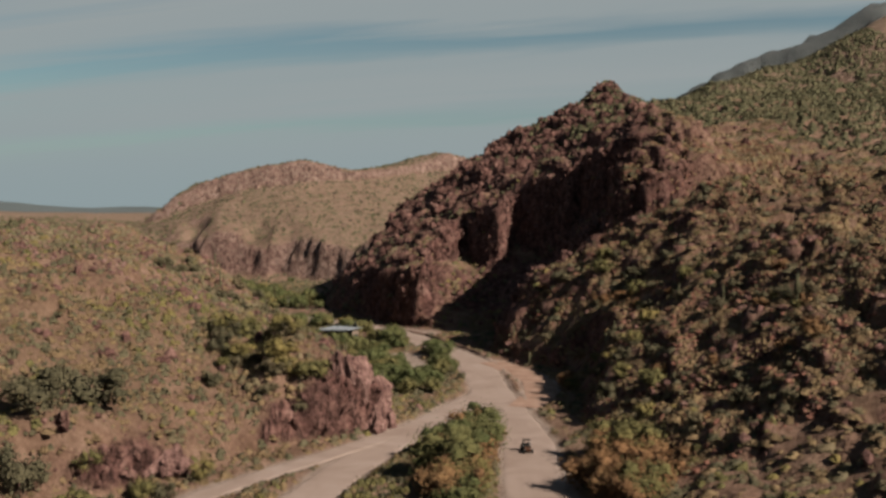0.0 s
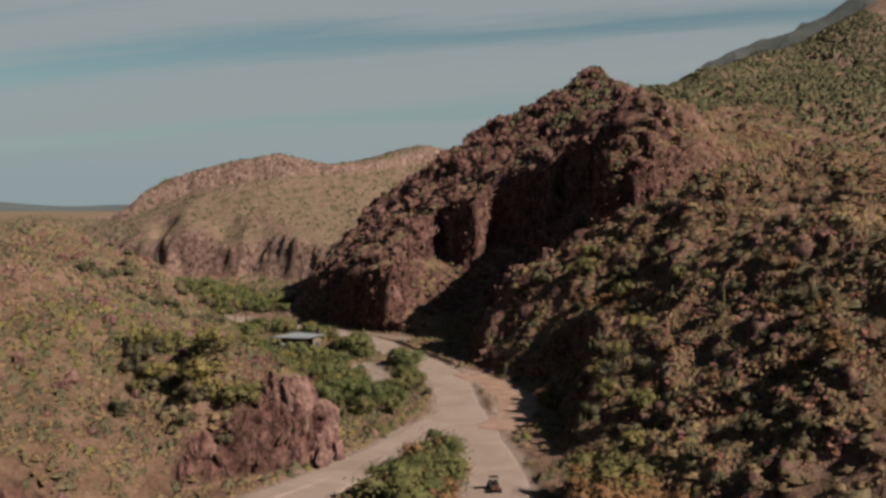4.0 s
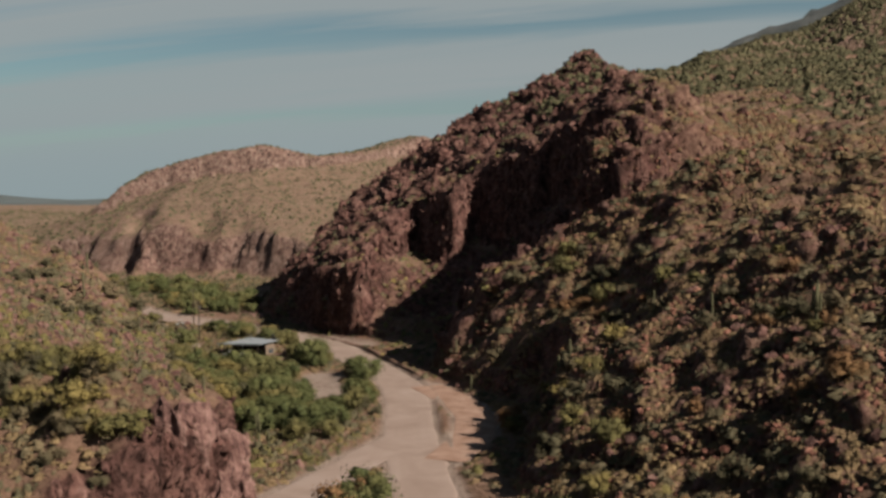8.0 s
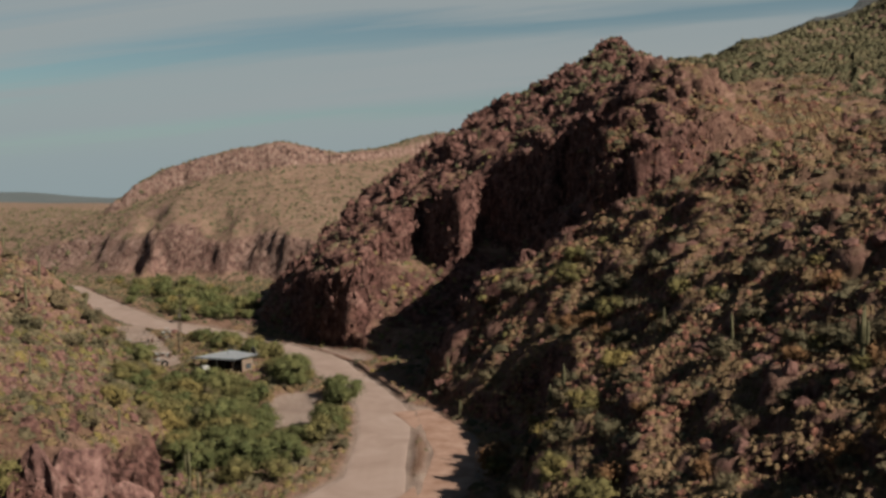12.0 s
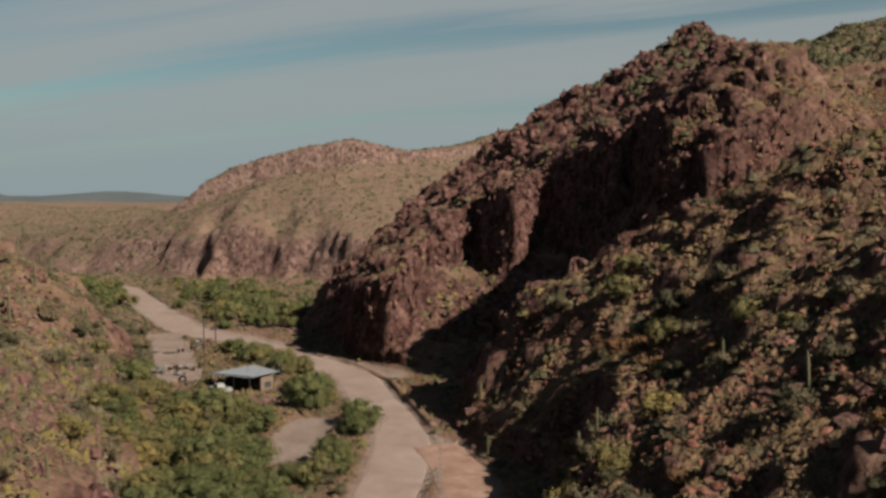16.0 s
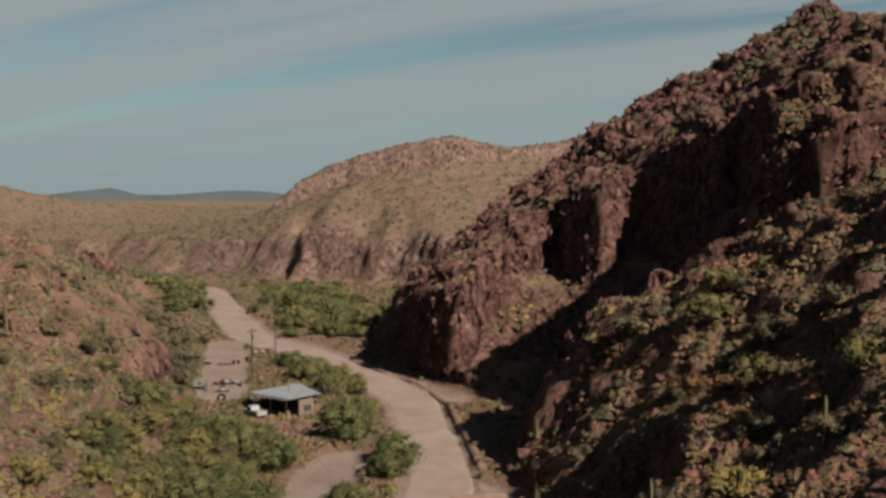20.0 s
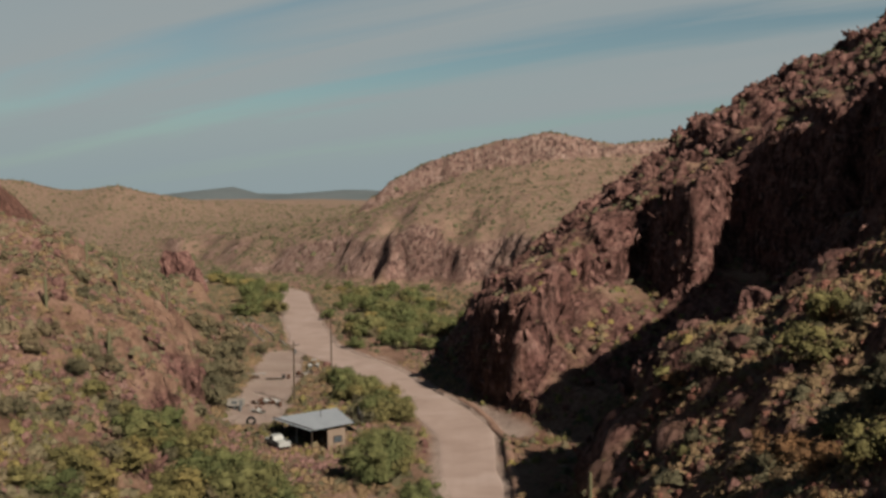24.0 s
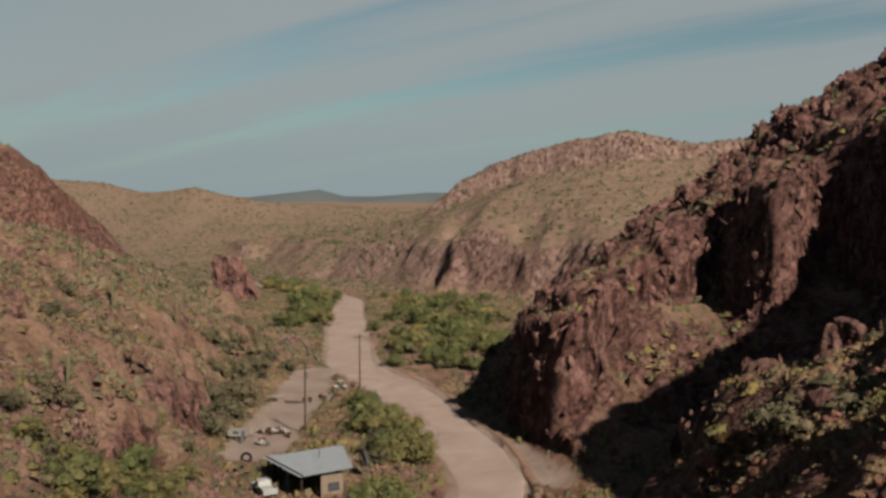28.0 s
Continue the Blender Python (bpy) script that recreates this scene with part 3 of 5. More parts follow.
def mesh_of(name, verts, faces, mat=None, attrs=(), flat=False):
    """A mesh from arrays of points and of faces with one number of corners."""
    me = bpy.data.meshes.new(name)
    verts, faces = np.asarray(verts, np.float32), np.asarray(faces, np.int32)
    k = faces.shape[1]
    me.vertices.add(len(verts)); me.vertices.foreach_set("co", verts.ravel())
    me.loops.add(faces.size); me.loops.foreach_set("vertex_index", faces.ravel())
    me.polygons.add(len(faces))
    me.polygons.foreach_set("loop_start", np.arange(0, faces.size, k, dtype=np.int32))
    me.polygons.foreach_set("use_smooth", np.full(len(faces), not flat))
    for nm, values in attrs:
        a = me.attributes.new(nm, "FLOAT", "POINT")
        a.data.foreach_set("value", np.asarray(values, np.float32).ravel())
    me.update(calc_edges=True)
    if mat:
        me.materials.append(mat)
    return me


def ground_sheet():
    ny, nx = XX.shape
    gy, gx = np.gradient(HH, GY, GX)
    slope = np.hypot(gx, gy)
    soft = 0.8 * smooth(-5, -25, XX) * smooth(380, 340, YY) * (1 - np.exp(-((XX + 17) ** 2 + (YY - 163) ** 2) / 160)) - 0.25 * smooth(-20, 0, XX) * smooth(66, 46, XX) * smooth(290, 312, YY) * smooth(450, 420, YY)
    rock = smooth(0.8, 1.35, slope - soft + 0.25 * fbm(XX, YY, 12, 4, 0.55, 21.0))
    rock = np.maximum(rock, 0.8 * smooth(80, 50, XX) * smooth(0.2, 0.44, fbm(XX, YY, 19, 4, 0.55, 22.0)) * smooth(3, 9, HH) * smooth(0.3, 0.6, slope) * (1 - 0.95 * smooth(-5, -25, XX)))
    spurry = smooth(14, 24, XX) * smooth(306, 292, YY)
    rock = rock * (1 - spurry) + spurry * smooth(0.95, 1.6, slope + 0.35 * fbm(XX, YY, 12, 4, 0.55, 21.0))
    rock = rock * (1 - 0.75 * smooth(58, 76, XX) * smooth(520, 460, YY))
    crags = smooth(-44, -30, XX) * smooth(74, 60, XX - 0.12 * np.clip(YY - 300, 0, None)) * smooth(254, 262, YY - 0.6 * np.clip(XX - 60, 0, None)) * smooth(446, 430, YY)
    rock = np.maximum(rock, 0.95 * crags * smooth(0.30, 0.62, slope + 0.45 * fbm(XX, YY, 9, 4, 0.6, 23.0)))
    rock = np.maximum(rock, 0.9 * smooth(-225, -250, XX) * smooth(380, 400, YY) * smooth(560, 520, YY) * smooth(8, 18, HH) * smooth(0.3, 0.7, slope + 0.5 * fbm(XX, YY, 14, 4, 0.6, 37.0)))
    # the cut bank of the wash shows red earth
    off, _, _ = near_line(XX, YY, WASH)
    red = smooth(4.6, 5.6, off) * smooth(14.5, 11.5, off) * (0.25 + 0.75 * smooth(8.0, 10.0, off)) * smooth(172, 190, YY) * smooth(330, 300, YY) * np.clip(0.75 + 0.8 * fbm(XX, YY, 4, 3, 0.5, 24.0), 0, 1)
    red = np.maximum(red, 0.35 * smooth(-200, -240, XX) * smooth(380, 410, YY) * smooth(560, 500, YY) * smooth(12, 30, HH) * np.clip(0.7 + fbm(XX, YY, 30, 4, 0.5, 25.0), 0, 1))
    # crags: the steep rock is pushed out and in along its face
    px, py, pz = XX.copy(), YY.copy(), HH.copy()
    near = smooth(330, 250, np.abs(XX)) * smooth(760, 640, YY)
    n = np.sqrt(1 + slope ** 2)
    q = 2.0 * vnoise3(XX / 5.0, YY / 5.0, HH / 7.5) + 2.2 * (0.45 - np.abs(vnoise3(XX / 2.9 + 40, YY / 2.9, HH / 5.0))) + 1.1 * vnoise3(XX / 1.6, YY / 1.6 + 9, HH / 2.6)
    q = q * (0.45 + 0.55 * smooth(7, 2.5, slope)) * np.maximum(smooth(0.75, 1.5, slope), 0.8 * crags * smooth(0.3, 0.7, slope)) * near * (1 - 0.65 * spurry * smooth(262, 254, YY)) * smooth(1.2, 3.5, HH) * (1 - 0.6 * smooth(450, 480, YY)) * (1 - 0.6 * smooth(18, 24, XX) * smooth(64, 58, XX) * smooth(312, 318, YY) * smooth(362, 356, YY))
    px, py, pz = px - gx / n * q, py - gy / n * q, pz + q / n
    idx = np.arange(ny * nx).reshape(ny, nx)
    faces = np.stack([idx[:-1, :-1], idx[:-1, 1:], idx[1:, 1:], idx[1:, :-1]], -1).reshape(-1, 4)
    # range: share of the blue-grey haze colour, by distance and on the dark ridge
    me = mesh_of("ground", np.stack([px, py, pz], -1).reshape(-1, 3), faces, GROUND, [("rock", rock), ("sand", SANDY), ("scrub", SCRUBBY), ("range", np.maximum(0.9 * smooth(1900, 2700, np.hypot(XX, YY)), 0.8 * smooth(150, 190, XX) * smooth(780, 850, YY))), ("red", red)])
    CRAGGY.extend((px, py, pz, rock * near * smooth(0.7, 1.2, slope)))
    tagged(new("ground", me), "stony desert hills with purple-red cliffs, gullies and tan soil", "ground", kind="structure")


CRAGGY = []
ground_sheet()


# ---- small growth and stones, past counting ----
def facing(out, rs, s):
    """Two sides of each leaf spray, which lies loosely across the way out of its clump."""
    nrm = out + 0.32 * rs.normal(size=out.shape) + np.array([0, 0, 0.25])
    nrm /= np.linalg.norm(nrm, axis=-1, keepdims=True)
    a = np.cross(nrm, rs.normal(size=out.shape))
    a /= np.linalg.norm(a, axis=-1, keepdims=True)
    return a * s, np.cross(nrm, a) * s


def domes(n, rs, around, rings):
    """Lumpy low domes of unit size, n of them: points (n, k, 3), their triangles, and the count of points in each."""
    el = np.linspace(-0.2, 1.05, rings)[None, :, None] + 0.12 * rs.normal(size=(n, rings, around))
    az = (np.arange(around)[None, None] + 0.5 * (np.arange(rings) % 2)[None, :, None]) * 2 * math.pi / around + 0.3 * rs.normal(size=(n, rings, around)) * 2 / around
    r = 0.72 + 0.20 * rs.normal(size=(n, rings, around)).clip(-1.6, 1.6)
    p = np.stack([r * np.cos(el) * np.cos(az), r * np.cos(el) * np.sin(az), r * np.sin(el)], -1).reshape(n, -1, 3)
    top = np.stack([0.2 * rs.normal(size=n), 0.2 * rs.normal(size=n), 0.72 + 0.14 * rs.normal(size=n)], -1)[:, None]
    idx = np.arange(rings * around).reshape(rings, around)
    nxt = np.roll(idx, -1, 1)
    tri = np.concatenate([np.stack([idx[:-1], nxt[:-1], nxt[1:]], -1).reshape(-1, 3), np.stack([idx[:-1], nxt[1:], idx[1:]], -1).reshape(-1, 3), np.stack([idx[-1], nxt[-1], np.full(around, rings * around)], -1)])
    return np.concatenate([p, top], 1), tri, rings * around + 1


def leaf_cloud(name, label, mat, xs, ys, size, tall, leaves, leaf, seed, category="shrubs", around=0, rings=2):
    """Many low shrubs in one mesh: each a lumpy crown with small leaf sprays that stand out of it."""
    rs = np.random.RandomState(seed)
    n = len(xs)
    zs = height(xs, ys)
    wide = np.stack([size, size, tall], -1)[:, None, :]
    at = np.stack([xs, ys, zs - 0.08 * size], -1)[:, None, :]
    d = rs.normal(size=(n, leaves, 3))
    d /= np.linalg.norm(d, axis=2, keepdims=True)
    d[..., 2] = np.abs(d[..., 2])
    r = 0.55 + 0.55 * rs.rand(n, leaves, 1) if around else 0.45 + 0.6 * rs.rand(n, leaves, 1) ** 0.6
    lump = 1 + 0.25 * np.sin(3 * d[..., :1] + rs.rand(n, 1, 1) * 6.3) * np.cos(3 * d[..., 1:2] + rs.rand(n, 1, 1) * 6.3)
    c = d * r * lump * wide + at
    s = (leaf * size)[:, None, None] * (0.6 + 0.8 * rs.rand(n, leaves, 1))
    a, b = facing(d, rs, s)
    v = np.stack([c - 0.5 * a - 0.4 * b, c + 0.6 * a - 0.3 * b, c + 0.1 * a + 0.7 * b], 2).reshape(-1, 3)
    f = np.arange(len(v)).reshape(-1, 3)
    own = 0.15 + 0.55 * rs.rand(n, 1)
    tone = np.repeat(np.clip(own + 0.2 * rs.rand(n, leaves), 0, 1).ravel(), 3)
    if around:
        p, tri, k = domes(n, rs, around, rings)
        f = np.concatenate([f, (tri[None] + k * np.arange(n)[:, None, None] + len(v)).reshape(-1, 3)])
        v = np.concatenate([v, (p * wide + at).reshape(-1, 3)])
        tone = np.concatenate([tone, np.clip(own + 0.25 * rs.rand(n, k) - 0.05, 0, 1).ravel()])
    me = mesh_of(name, v, f, mat, [("tone", tone)])
    return tagged(new(name, me), label, category, kind="stuff")


def scatter(count, x0, x1, y0, y1, seed, want):
    """Places picked at random, kept by the share that want(x, y) gives."""
    rs = np.random.RandomState(seed)
    x, y = x0 + (x1 - x0) * rs.rand(count), y0 + (y1 - y0) * rs.rand(count)
    keep = rs.rand(count) < want(x, y)
    return x[keep], y[keep]


def off_bed(x, y):
    road, arm, track, yard, clear, shelf = (np.abs(near_line(x, y, l)[0]) for l in (WASH, ARM, SIDE_TRACK, YARD, CLEARING, SHELF))
    return (shelf > 2.8) & (road > 5.4 + 1.2 * smooth(285, 310, y) * smooth(480, 440, y)) & (arm > 4.4) & (track > 3.0) & (yard > 5.0) & (clear > 4.5) & (np.abs(near_line(x, y, PAN)[0]) > 4.2)


def slope_want(x, y):
    s = steepness(x, y)
    off = near_line(x, y, WASH)[0]
    bank = smooth(4, 6, off) * smooth(14, 12, off) * smooth(186, 196, y) * smooth(300, 250, y)
    return off_bed(x, y) * (1 - 0.85 * bank) * (1 - 0.85 * smooth(1.1, 2.0, s)) * np.clip(0.9 + 0.1 * smooth(10, 25, x) + 0.9 * fbm(x, y, 14, 3, 0.5, 31.0), 0.1, 1)


def near_growth():
    x, y = scatter(66000, -95, 115, 100, 345, 41, lambda x, y: slope_want(x, y) * (0.92 - 0.52 * smooth(14, 22, x)) * (1 - 0.6 * smooth(258, 266, y) * smooth(-30, -10, x) * smooth(72, 60, x)))
    rs = np.random.RandomState(5)
    size = (0.30 + 0.85 * rs.rand(len(x)) ** 2.2) * (1.22 + 0.38 * smooth(14, 30, x))
    kind = rs.rand(len(x)) + 0.5 * fbm(x, y, 26, 3, 0.5, 32.0) + 0.02 + 0.12 * smooth(10, 30, x)
    right = x > 14
    for low, high, name, label, mat, tall in ((-9, 0.16, "green_shrubs", "yellow-green and olive bushes scattered over the slopes", OLIVE, 0.9), (0.16, 0.62, "scrub_shrubs", "olive and grey-green desert shrubs scattered over the slopes", SHRUB, 0.8), (0.62, 9, "dry_brush", "dry tan and brown brush scattered over the slopes", DRY, 0.65)):
        k = (kind >= low) & (kind < high) & right
        leaf_cloud(name, label, mat, x[k], y[k], size[k], size[k] * 0.72 * tall, 40, 0.165, 51 + int(5 * high), around=6, rings=2)
        k = (kind >= low) & (kind < high) & ~right
        leaf_cloud(name, label, mat, x[k], y[k], size[k], size[k] * tall, 14, 0.26, 61 + int(5 * high), around=5, rings=2)

    x, y = scatter(44000, 8, 100, 130, 302, 47, lambda x, y: off_bed(x, y) * (height(x, y) > 1.2) * (1 - 0.6 * smooth(1.5, 2.6, steepness(x, y))))
    size = 0.3 + 0.4 * np.random.RandomState(9).rand(len(x)) ** 1.6
    half = len(x) // 2
    leaf_cloud("dry_grass", "tufts of dry tan grass and low brush on the steep mountain side", DRY, x[:half], y[:half], size[:half], size[:half] * 0.9, 8, 0.3, 56, "grass", around=5)
    leaf_cloud("low_scrub", "low dry tan scrub between the larger shrubs on the mountain side", DRY, x[half:], y[half:], size[half:], size[half:] * 0.9, 6, 0.3, 57, around=5)


def far_growth():
    x, y = scatter(26000, -330, 230, 345, 720, 42, lambda x, y: off_bed(x, y) * (1 - smooth(0.7, 1.2, steepness(x, y))) * (0.66 - 0.1 * smooth(430, 490, y)))
    x2, y2 = scatter(15000, -330, -95, 150, 345, 45, lambda x, y: off_bed(x, y) * 0.6)
    x3, y3 = scatter(15000, 30, 230, 345, 570, 46, lambda x, y: 0.9 * (1 - smooth(0.9, 1.4, steepness(x, y))))
    x4, y4 = scatter(9000, 112, 270, 150, 350, 48, lambda x, y: np.full(x.shape, 0.85))
    x5, y5 = scatter(16000, -140, 160, -60, 102, 49, lambda x, y: 0.75 * off_bed(x, y))
    x, y = np.concatenate([x, x2, x3, x4, x5]), np.concatenate([y, y2, y3, y4, y5])
    size = (0.7 + 1.1 * np.random.RandomState(6).rand(len(x)) ** 2) * (1 + 0.4 * smooth(30, 60, x))
    xa, ya = scatter(26000, -210, -62, 285, 490, 52, lambda x, y: off_bed(x, y) * ((y > 345) | (x < -95)) * np.clip(0.75 + 0.9 * fbm(x, y, 16, 3, 0.5, 35.0), 0.1, 1))
    sa = 0.35 + 0.75 * np.random.RandomState(8).rand(len(xa)) ** 2
    half = len(xa) // 2
    leaf_cloud("hill_brush", "dry tan and brown brush dotting the hill above the yard", DRY, xa[:half], ya[:half], sa[:half], sa[:half] * 0.7, 6, 0.34, 58, around=5)
    leaf_cloud("hill_shrubs", "olive shrubs dotting the hill above the yard", SHRUB, xa[half:], ya[half:], sa[half:], sa[half:] * 0.8, 6, 0.34, 59, around=5)
    xb, yb = scatter(9500, -150, -16, 190, 380, 54, lambda x, y: off_bed(x, y) * (height(x, y) > 3) * np.clip(0.55 + 0.9 * fbm(x, y, 22, 3, 0.5, 36.0), 0.1, 1))
    sb = 0.65 + 0.75 * np.random.RandomState(10).rand(len(xb)) ** 1.5
    leaf_cloud("hill_bushes", "rounded tan-olive bushes on the sunny hill", HILL_BUSH, xb, yb, sb, sb * 0.8, 40, 0.15, 60, around=7, rings=3)
    leaf_cloud("distant_scrub", "olive desert scrub dotting the far slopes", FAR_SCRUB, x, y, size, size * 0.8, 4, 0.4, 53, around=5)


def valley_growth():
    x, y = scatter(26000, -800, 60, 480, 1050, 44, lambda x, y: off_bed(x, y) * 0.55 * ((x < -150) | (y > 700)))
    size = 0.9 + 1.5 * np.random.RandomState(8).rand(len(x)) ** 2
    leaf_cloud("valley_scrub", "olive and tan scrub over the broad valley beyond", FAR_SCRUB, x, y, size, size * 0.75, 3, 0.4, 55, around=5)


near_growth()
far_growth()
valley_growth()


def weeds():
    """Low green growth on the damp ground between the sandy arms."""
    x, y = scatter(2600, -20, 0, 112, 158, 43, lambda x, y: off_bed(x, y) * (np.abs(x + 11 - 0.22 * (y - 140)) < 5) * 0.9)
    size = 0.25 + 0.45 * np.random.RandomState(7).rand(len(x)) ** 2
    leaf_cloud("green_weeds", "low bright green weeds between the sandy tracks", OLIVE, x, y, size, size * 0.8, 16, 0.26, 54, "weeds", around=5)


weeds()


PHI = (1 + 5 ** 0.5) / 2
STONE = np.array([(-1, PHI, 0), (1, PHI, 0), (-1, -PHI, 0), (1, -PHI, 0), (0, -1, PHI), (0, 1, PHI), (0, -1, -PHI), (0, 1, -PHI), (PHI, 0, -1), (PHI, 0, 1), (-PHI, 0, -1), (-PHI, 0, 1)]) / 1.9
STONE_FACES = np.array([(0, 11, 5), (0, 5, 1), (0, 1, 7), (0, 7, 10), (0, 10, 11), (1, 5, 9), (5, 11, 4), (11, 10, 2), (10, 7, 6), (7, 1, 8), (3, 9, 4), (3, 4, 2), (3, 2, 6), (3, 6, 8), (3, 8, 9), (4, 9, 5), (2, 4, 11), (6, 2, 10), (8, 6, 7), (9, 8, 1)])


def stones():
    """Loose stones and small boulders over the slopes, in one mesh."""
    base, tri = STONE, STONE_FACES
    rs = np.random.RandomState(61)
    x, y = scatter(9000, -95, 115, 100, 345, 62, lambda x, y: off_bed(x, y) * smooth(0.12, 0.5, steepness(x, y)) * np.clip(0.55 + fbm(x, y, 11, 3, 0.5, 33.0), 0.05, 1))
    n = len(x)
    size = 0.22 + 0.95 * rs.rand(n) ** 4
    v = base[None] * (0.75 + 0.5 * rs.rand(n, 12, 1)) * (size[:, None] * (0.7 + 0.6 * rs.rand(n, 3)))[:, None, :]
    v += np.stack([x, y, height(x, y) + 0.1 * size], -1)[:, None, :]
    f = tri[None] + 12 * np.arange(n)[:, None, None]
    tagged(new("stones", mesh_of("stones", v.reshape(-1, 3), f.reshape(-1, 3), ROCK, flat=True)), "loose purple-brown stones and boulders strewn over the slopes", "stones", kind="stuff")


stones()


def rubble(mat, seed, count, x0, x1, y0, y1, label):
    """Small angular rubble that covers a slope between its brush, in one mesh."""
    rs = np.random.RandomState(seed)
    x, y = scatter(count, x0, x1, y0, y1, seed + 1, lambda x, y: off_bed(x, y) * (height(x, y) > 1.0) * np.clip(0.6 + 1.1 * fbm(x, y, 7, 3, 0.5, 34.0), 0.05, 1))
    n = len(x)
    size = 0.13 + 0.42 * rs.rand(n) ** 3
    v = STONE[None] * (0.7 + 0.6 * rs.rand(n, 12, 1)) * (size[:, None] * (0.7 + 0.6 * rs.rand(n, 3)))[:, None, :]
    v += np.stack([x, y, height(x, y) + 0.15 * size], -1)[:, None, :]
    f = STONE_FACES[None] + 12 * np.arange(n)[:, None, None]
    tagged(new("rubble", mesh_of("rubble", v.reshape(-1, 3), f.reshape(-1, 3), mat, flat=True)), label, "stones", kind="stuff")


BROWN_ROCK = rock_material("reddish_brown_rubble", (1.5, 1.3, 1.12))
rubble(BROWN_ROCK, 63, 30000, 16, 98, 128, 300, "reddish-brown rubble strewn between the brush of the spur")
rubble(PALE_ROCK, 65, 60000, -150, -14, 180, 385, "pale pinkish rubble strewn over the sunny hill")


def cliff_blocks():
    """Angular blocks and ribs that stand out of the steep rock, in one mesh."""
    px, py, pz, rocky = CRAGGY
    p = np.stack([px, py, pz], -1)
    a, b = p[:-1, 1:] - p[:-1, :-1], p[1:, :-1] - p[:-1, :-1]
    area = np.linalg.norm(np.cross(a, b), axis=2) * rocky[:-1, :-1]
    yy, xx = YY[:-1, :-1], XX[:-1, :-1]
    area = area * (HH[:-1, :-1] > 2.5) * ((xx < 14) | (yy > 256)) * ((xx > -70) & (xx < 110) & (yy > 118) & (yy < 440))
    rs = np.random.RandomState(71)
    w = area.ravel() / area.sum()
    pick = rs.choice(len(w), 7000, p=w)
    c = p[:-1, :-1].reshape(-1, 3)[pick] + rs.normal(size=(7000, 3)) * 0.3
    n = len(c)
    size = 0.2 + 0.5 * rs.rand(n) ** 3
    v = STONE[None] * (0.6 + 0.75 * rs.rand(n, 12, 1)) * (size[:, None] * np.array([0.9, 0.9, 1.7]) * (0.6 + 0.8 * rs.rand(n, 3)))[:, None]
    lean = 0.4 * rs.normal(size=(n, 2))
    v[..., 0] += lean[:, :1] * v[..., 2]
    v[..., 1] += lean[:, 1:] * v[..., 2]
    v = v + c[:, None]
    f = STONE_FACES[None] + 12 * np.arange(n)[:, None, None]
    tagged(new("cliff_blocks", mesh_of("cliff_blocks", v.reshape(-1, 3), f.reshape(-1, 3), ROCK, flat=True)), "broken angular blocks and ribs on the purple-red cliffs", "rocks", kind="stuff")


cliff_blocks()


# ---- roads ----
def road_strip(name, label, line, half, seed, wheel, mat=SAND):
    """The sandy bed along a line: uneven edges, a low crown and worn wheel tracks."""
    pts, k = [], 0
    for a, b in zip(line, line[1:]):
        n = max(2, int(math.dist(a, b) / 1.2))
        pts += [(a[0] + (b[0] - a[0]) * i / n, a[1] + (b[1] - a[1]) * i / n) for i in range(n)]
    p = np.array(pts + [line[-1]], float)
    for _ in range(6):
        p[1:-1] = (p[:-2] + 2 * p[1:-1] + p[2:]) / 4
    t = np.gradient(p, axis=0)
    t /= np.linalg.norm(t, axis=1, keepdims=True)
    nrm = np.stack([t[:, 1], -t[:, 0]], -1)
    u = np.linspace(-1, 1, 37)
    w = half * (1 + 0.16 * fbm(p[:, 0] + 300 * seed, p[:, 1], 9, 3))
    w2 = half * (1 + 0.16 * fbm(p[:, 0] - 300 * seed, p[:, 1], 9, 3))
    wide = 1 + (0.27 if name == "road" else 0.0) * smooth(285, 310, p[:, 1]) * smooth(480, 440, p[:, 1])
    w, w2 = w * wide, w2 * wide
    across = np.where(u[None] < 0, w[:, None], w2[:, None]) * u[None]
    q = p[:, None] + nrm[:, None] * across[..., None]
    h = height(q[..., 0].ravel(), q[..., 1].ravel()).reshape(across.shape)
    lie = 0.06 * (1 - u[None] ** 6) - 0.14 * smooth(0.86, 1.0, np.abs(u[None]))
    wander = 0.5 * fbm(p[:, 0], p[:, 1], 22, 2, 0.5, 3.0)[:, None]
    track = sum(np.exp(-((across - o - wander) / 0.33) ** 2) for o in wheel)
    track = np.clip(track, 0, 1) * np.clip(0.55 + 0.9 * fbm(q[..., 0], q[..., 1], 8, 3, 0.5, 7.0), 0, 1)
    mid = np.minimum(h[:, 9:28].mean(axis=1), 1.2)
    for _ in range(12):
        mid[1:-1] = (mid[:-2] + 2 * mid[1:-1] + mid[2:]) / 4
    z = mid[:, None] + 0.14 + lie - 0.015 * track
    n, m = across.shape
    idx = np.arange(n * m).reshape(n, m)
    f = np.stack([idx[:-1, :-1], idx[:-1, 1:], idx[1:, 1:], idx[1:, :-1]], -1).reshape(-1, 4)
    me = mesh_of(name, np.concatenate([q, z[..., None]], -1).reshape(-1, 3), f, mat, [("track", track)])
    return tagged(new(name, me), label, "road", kind="structure")


road_strip("road", "wide pale sand road in a dry wash with wheel tracks", WASH, 4.5, 1, (-2.4, -0.9, 1.1, 2.6))
road_strip("road_arm", "pale sandy side arm of the dry wash", ARM, 3.6, 2, (-0.8, 0.8))
road_strip("road_side_track", "narrow sandy track along the foot of the outcrop", SIDE_TRACK, 2.1, 3, (-0.75, 0.75))


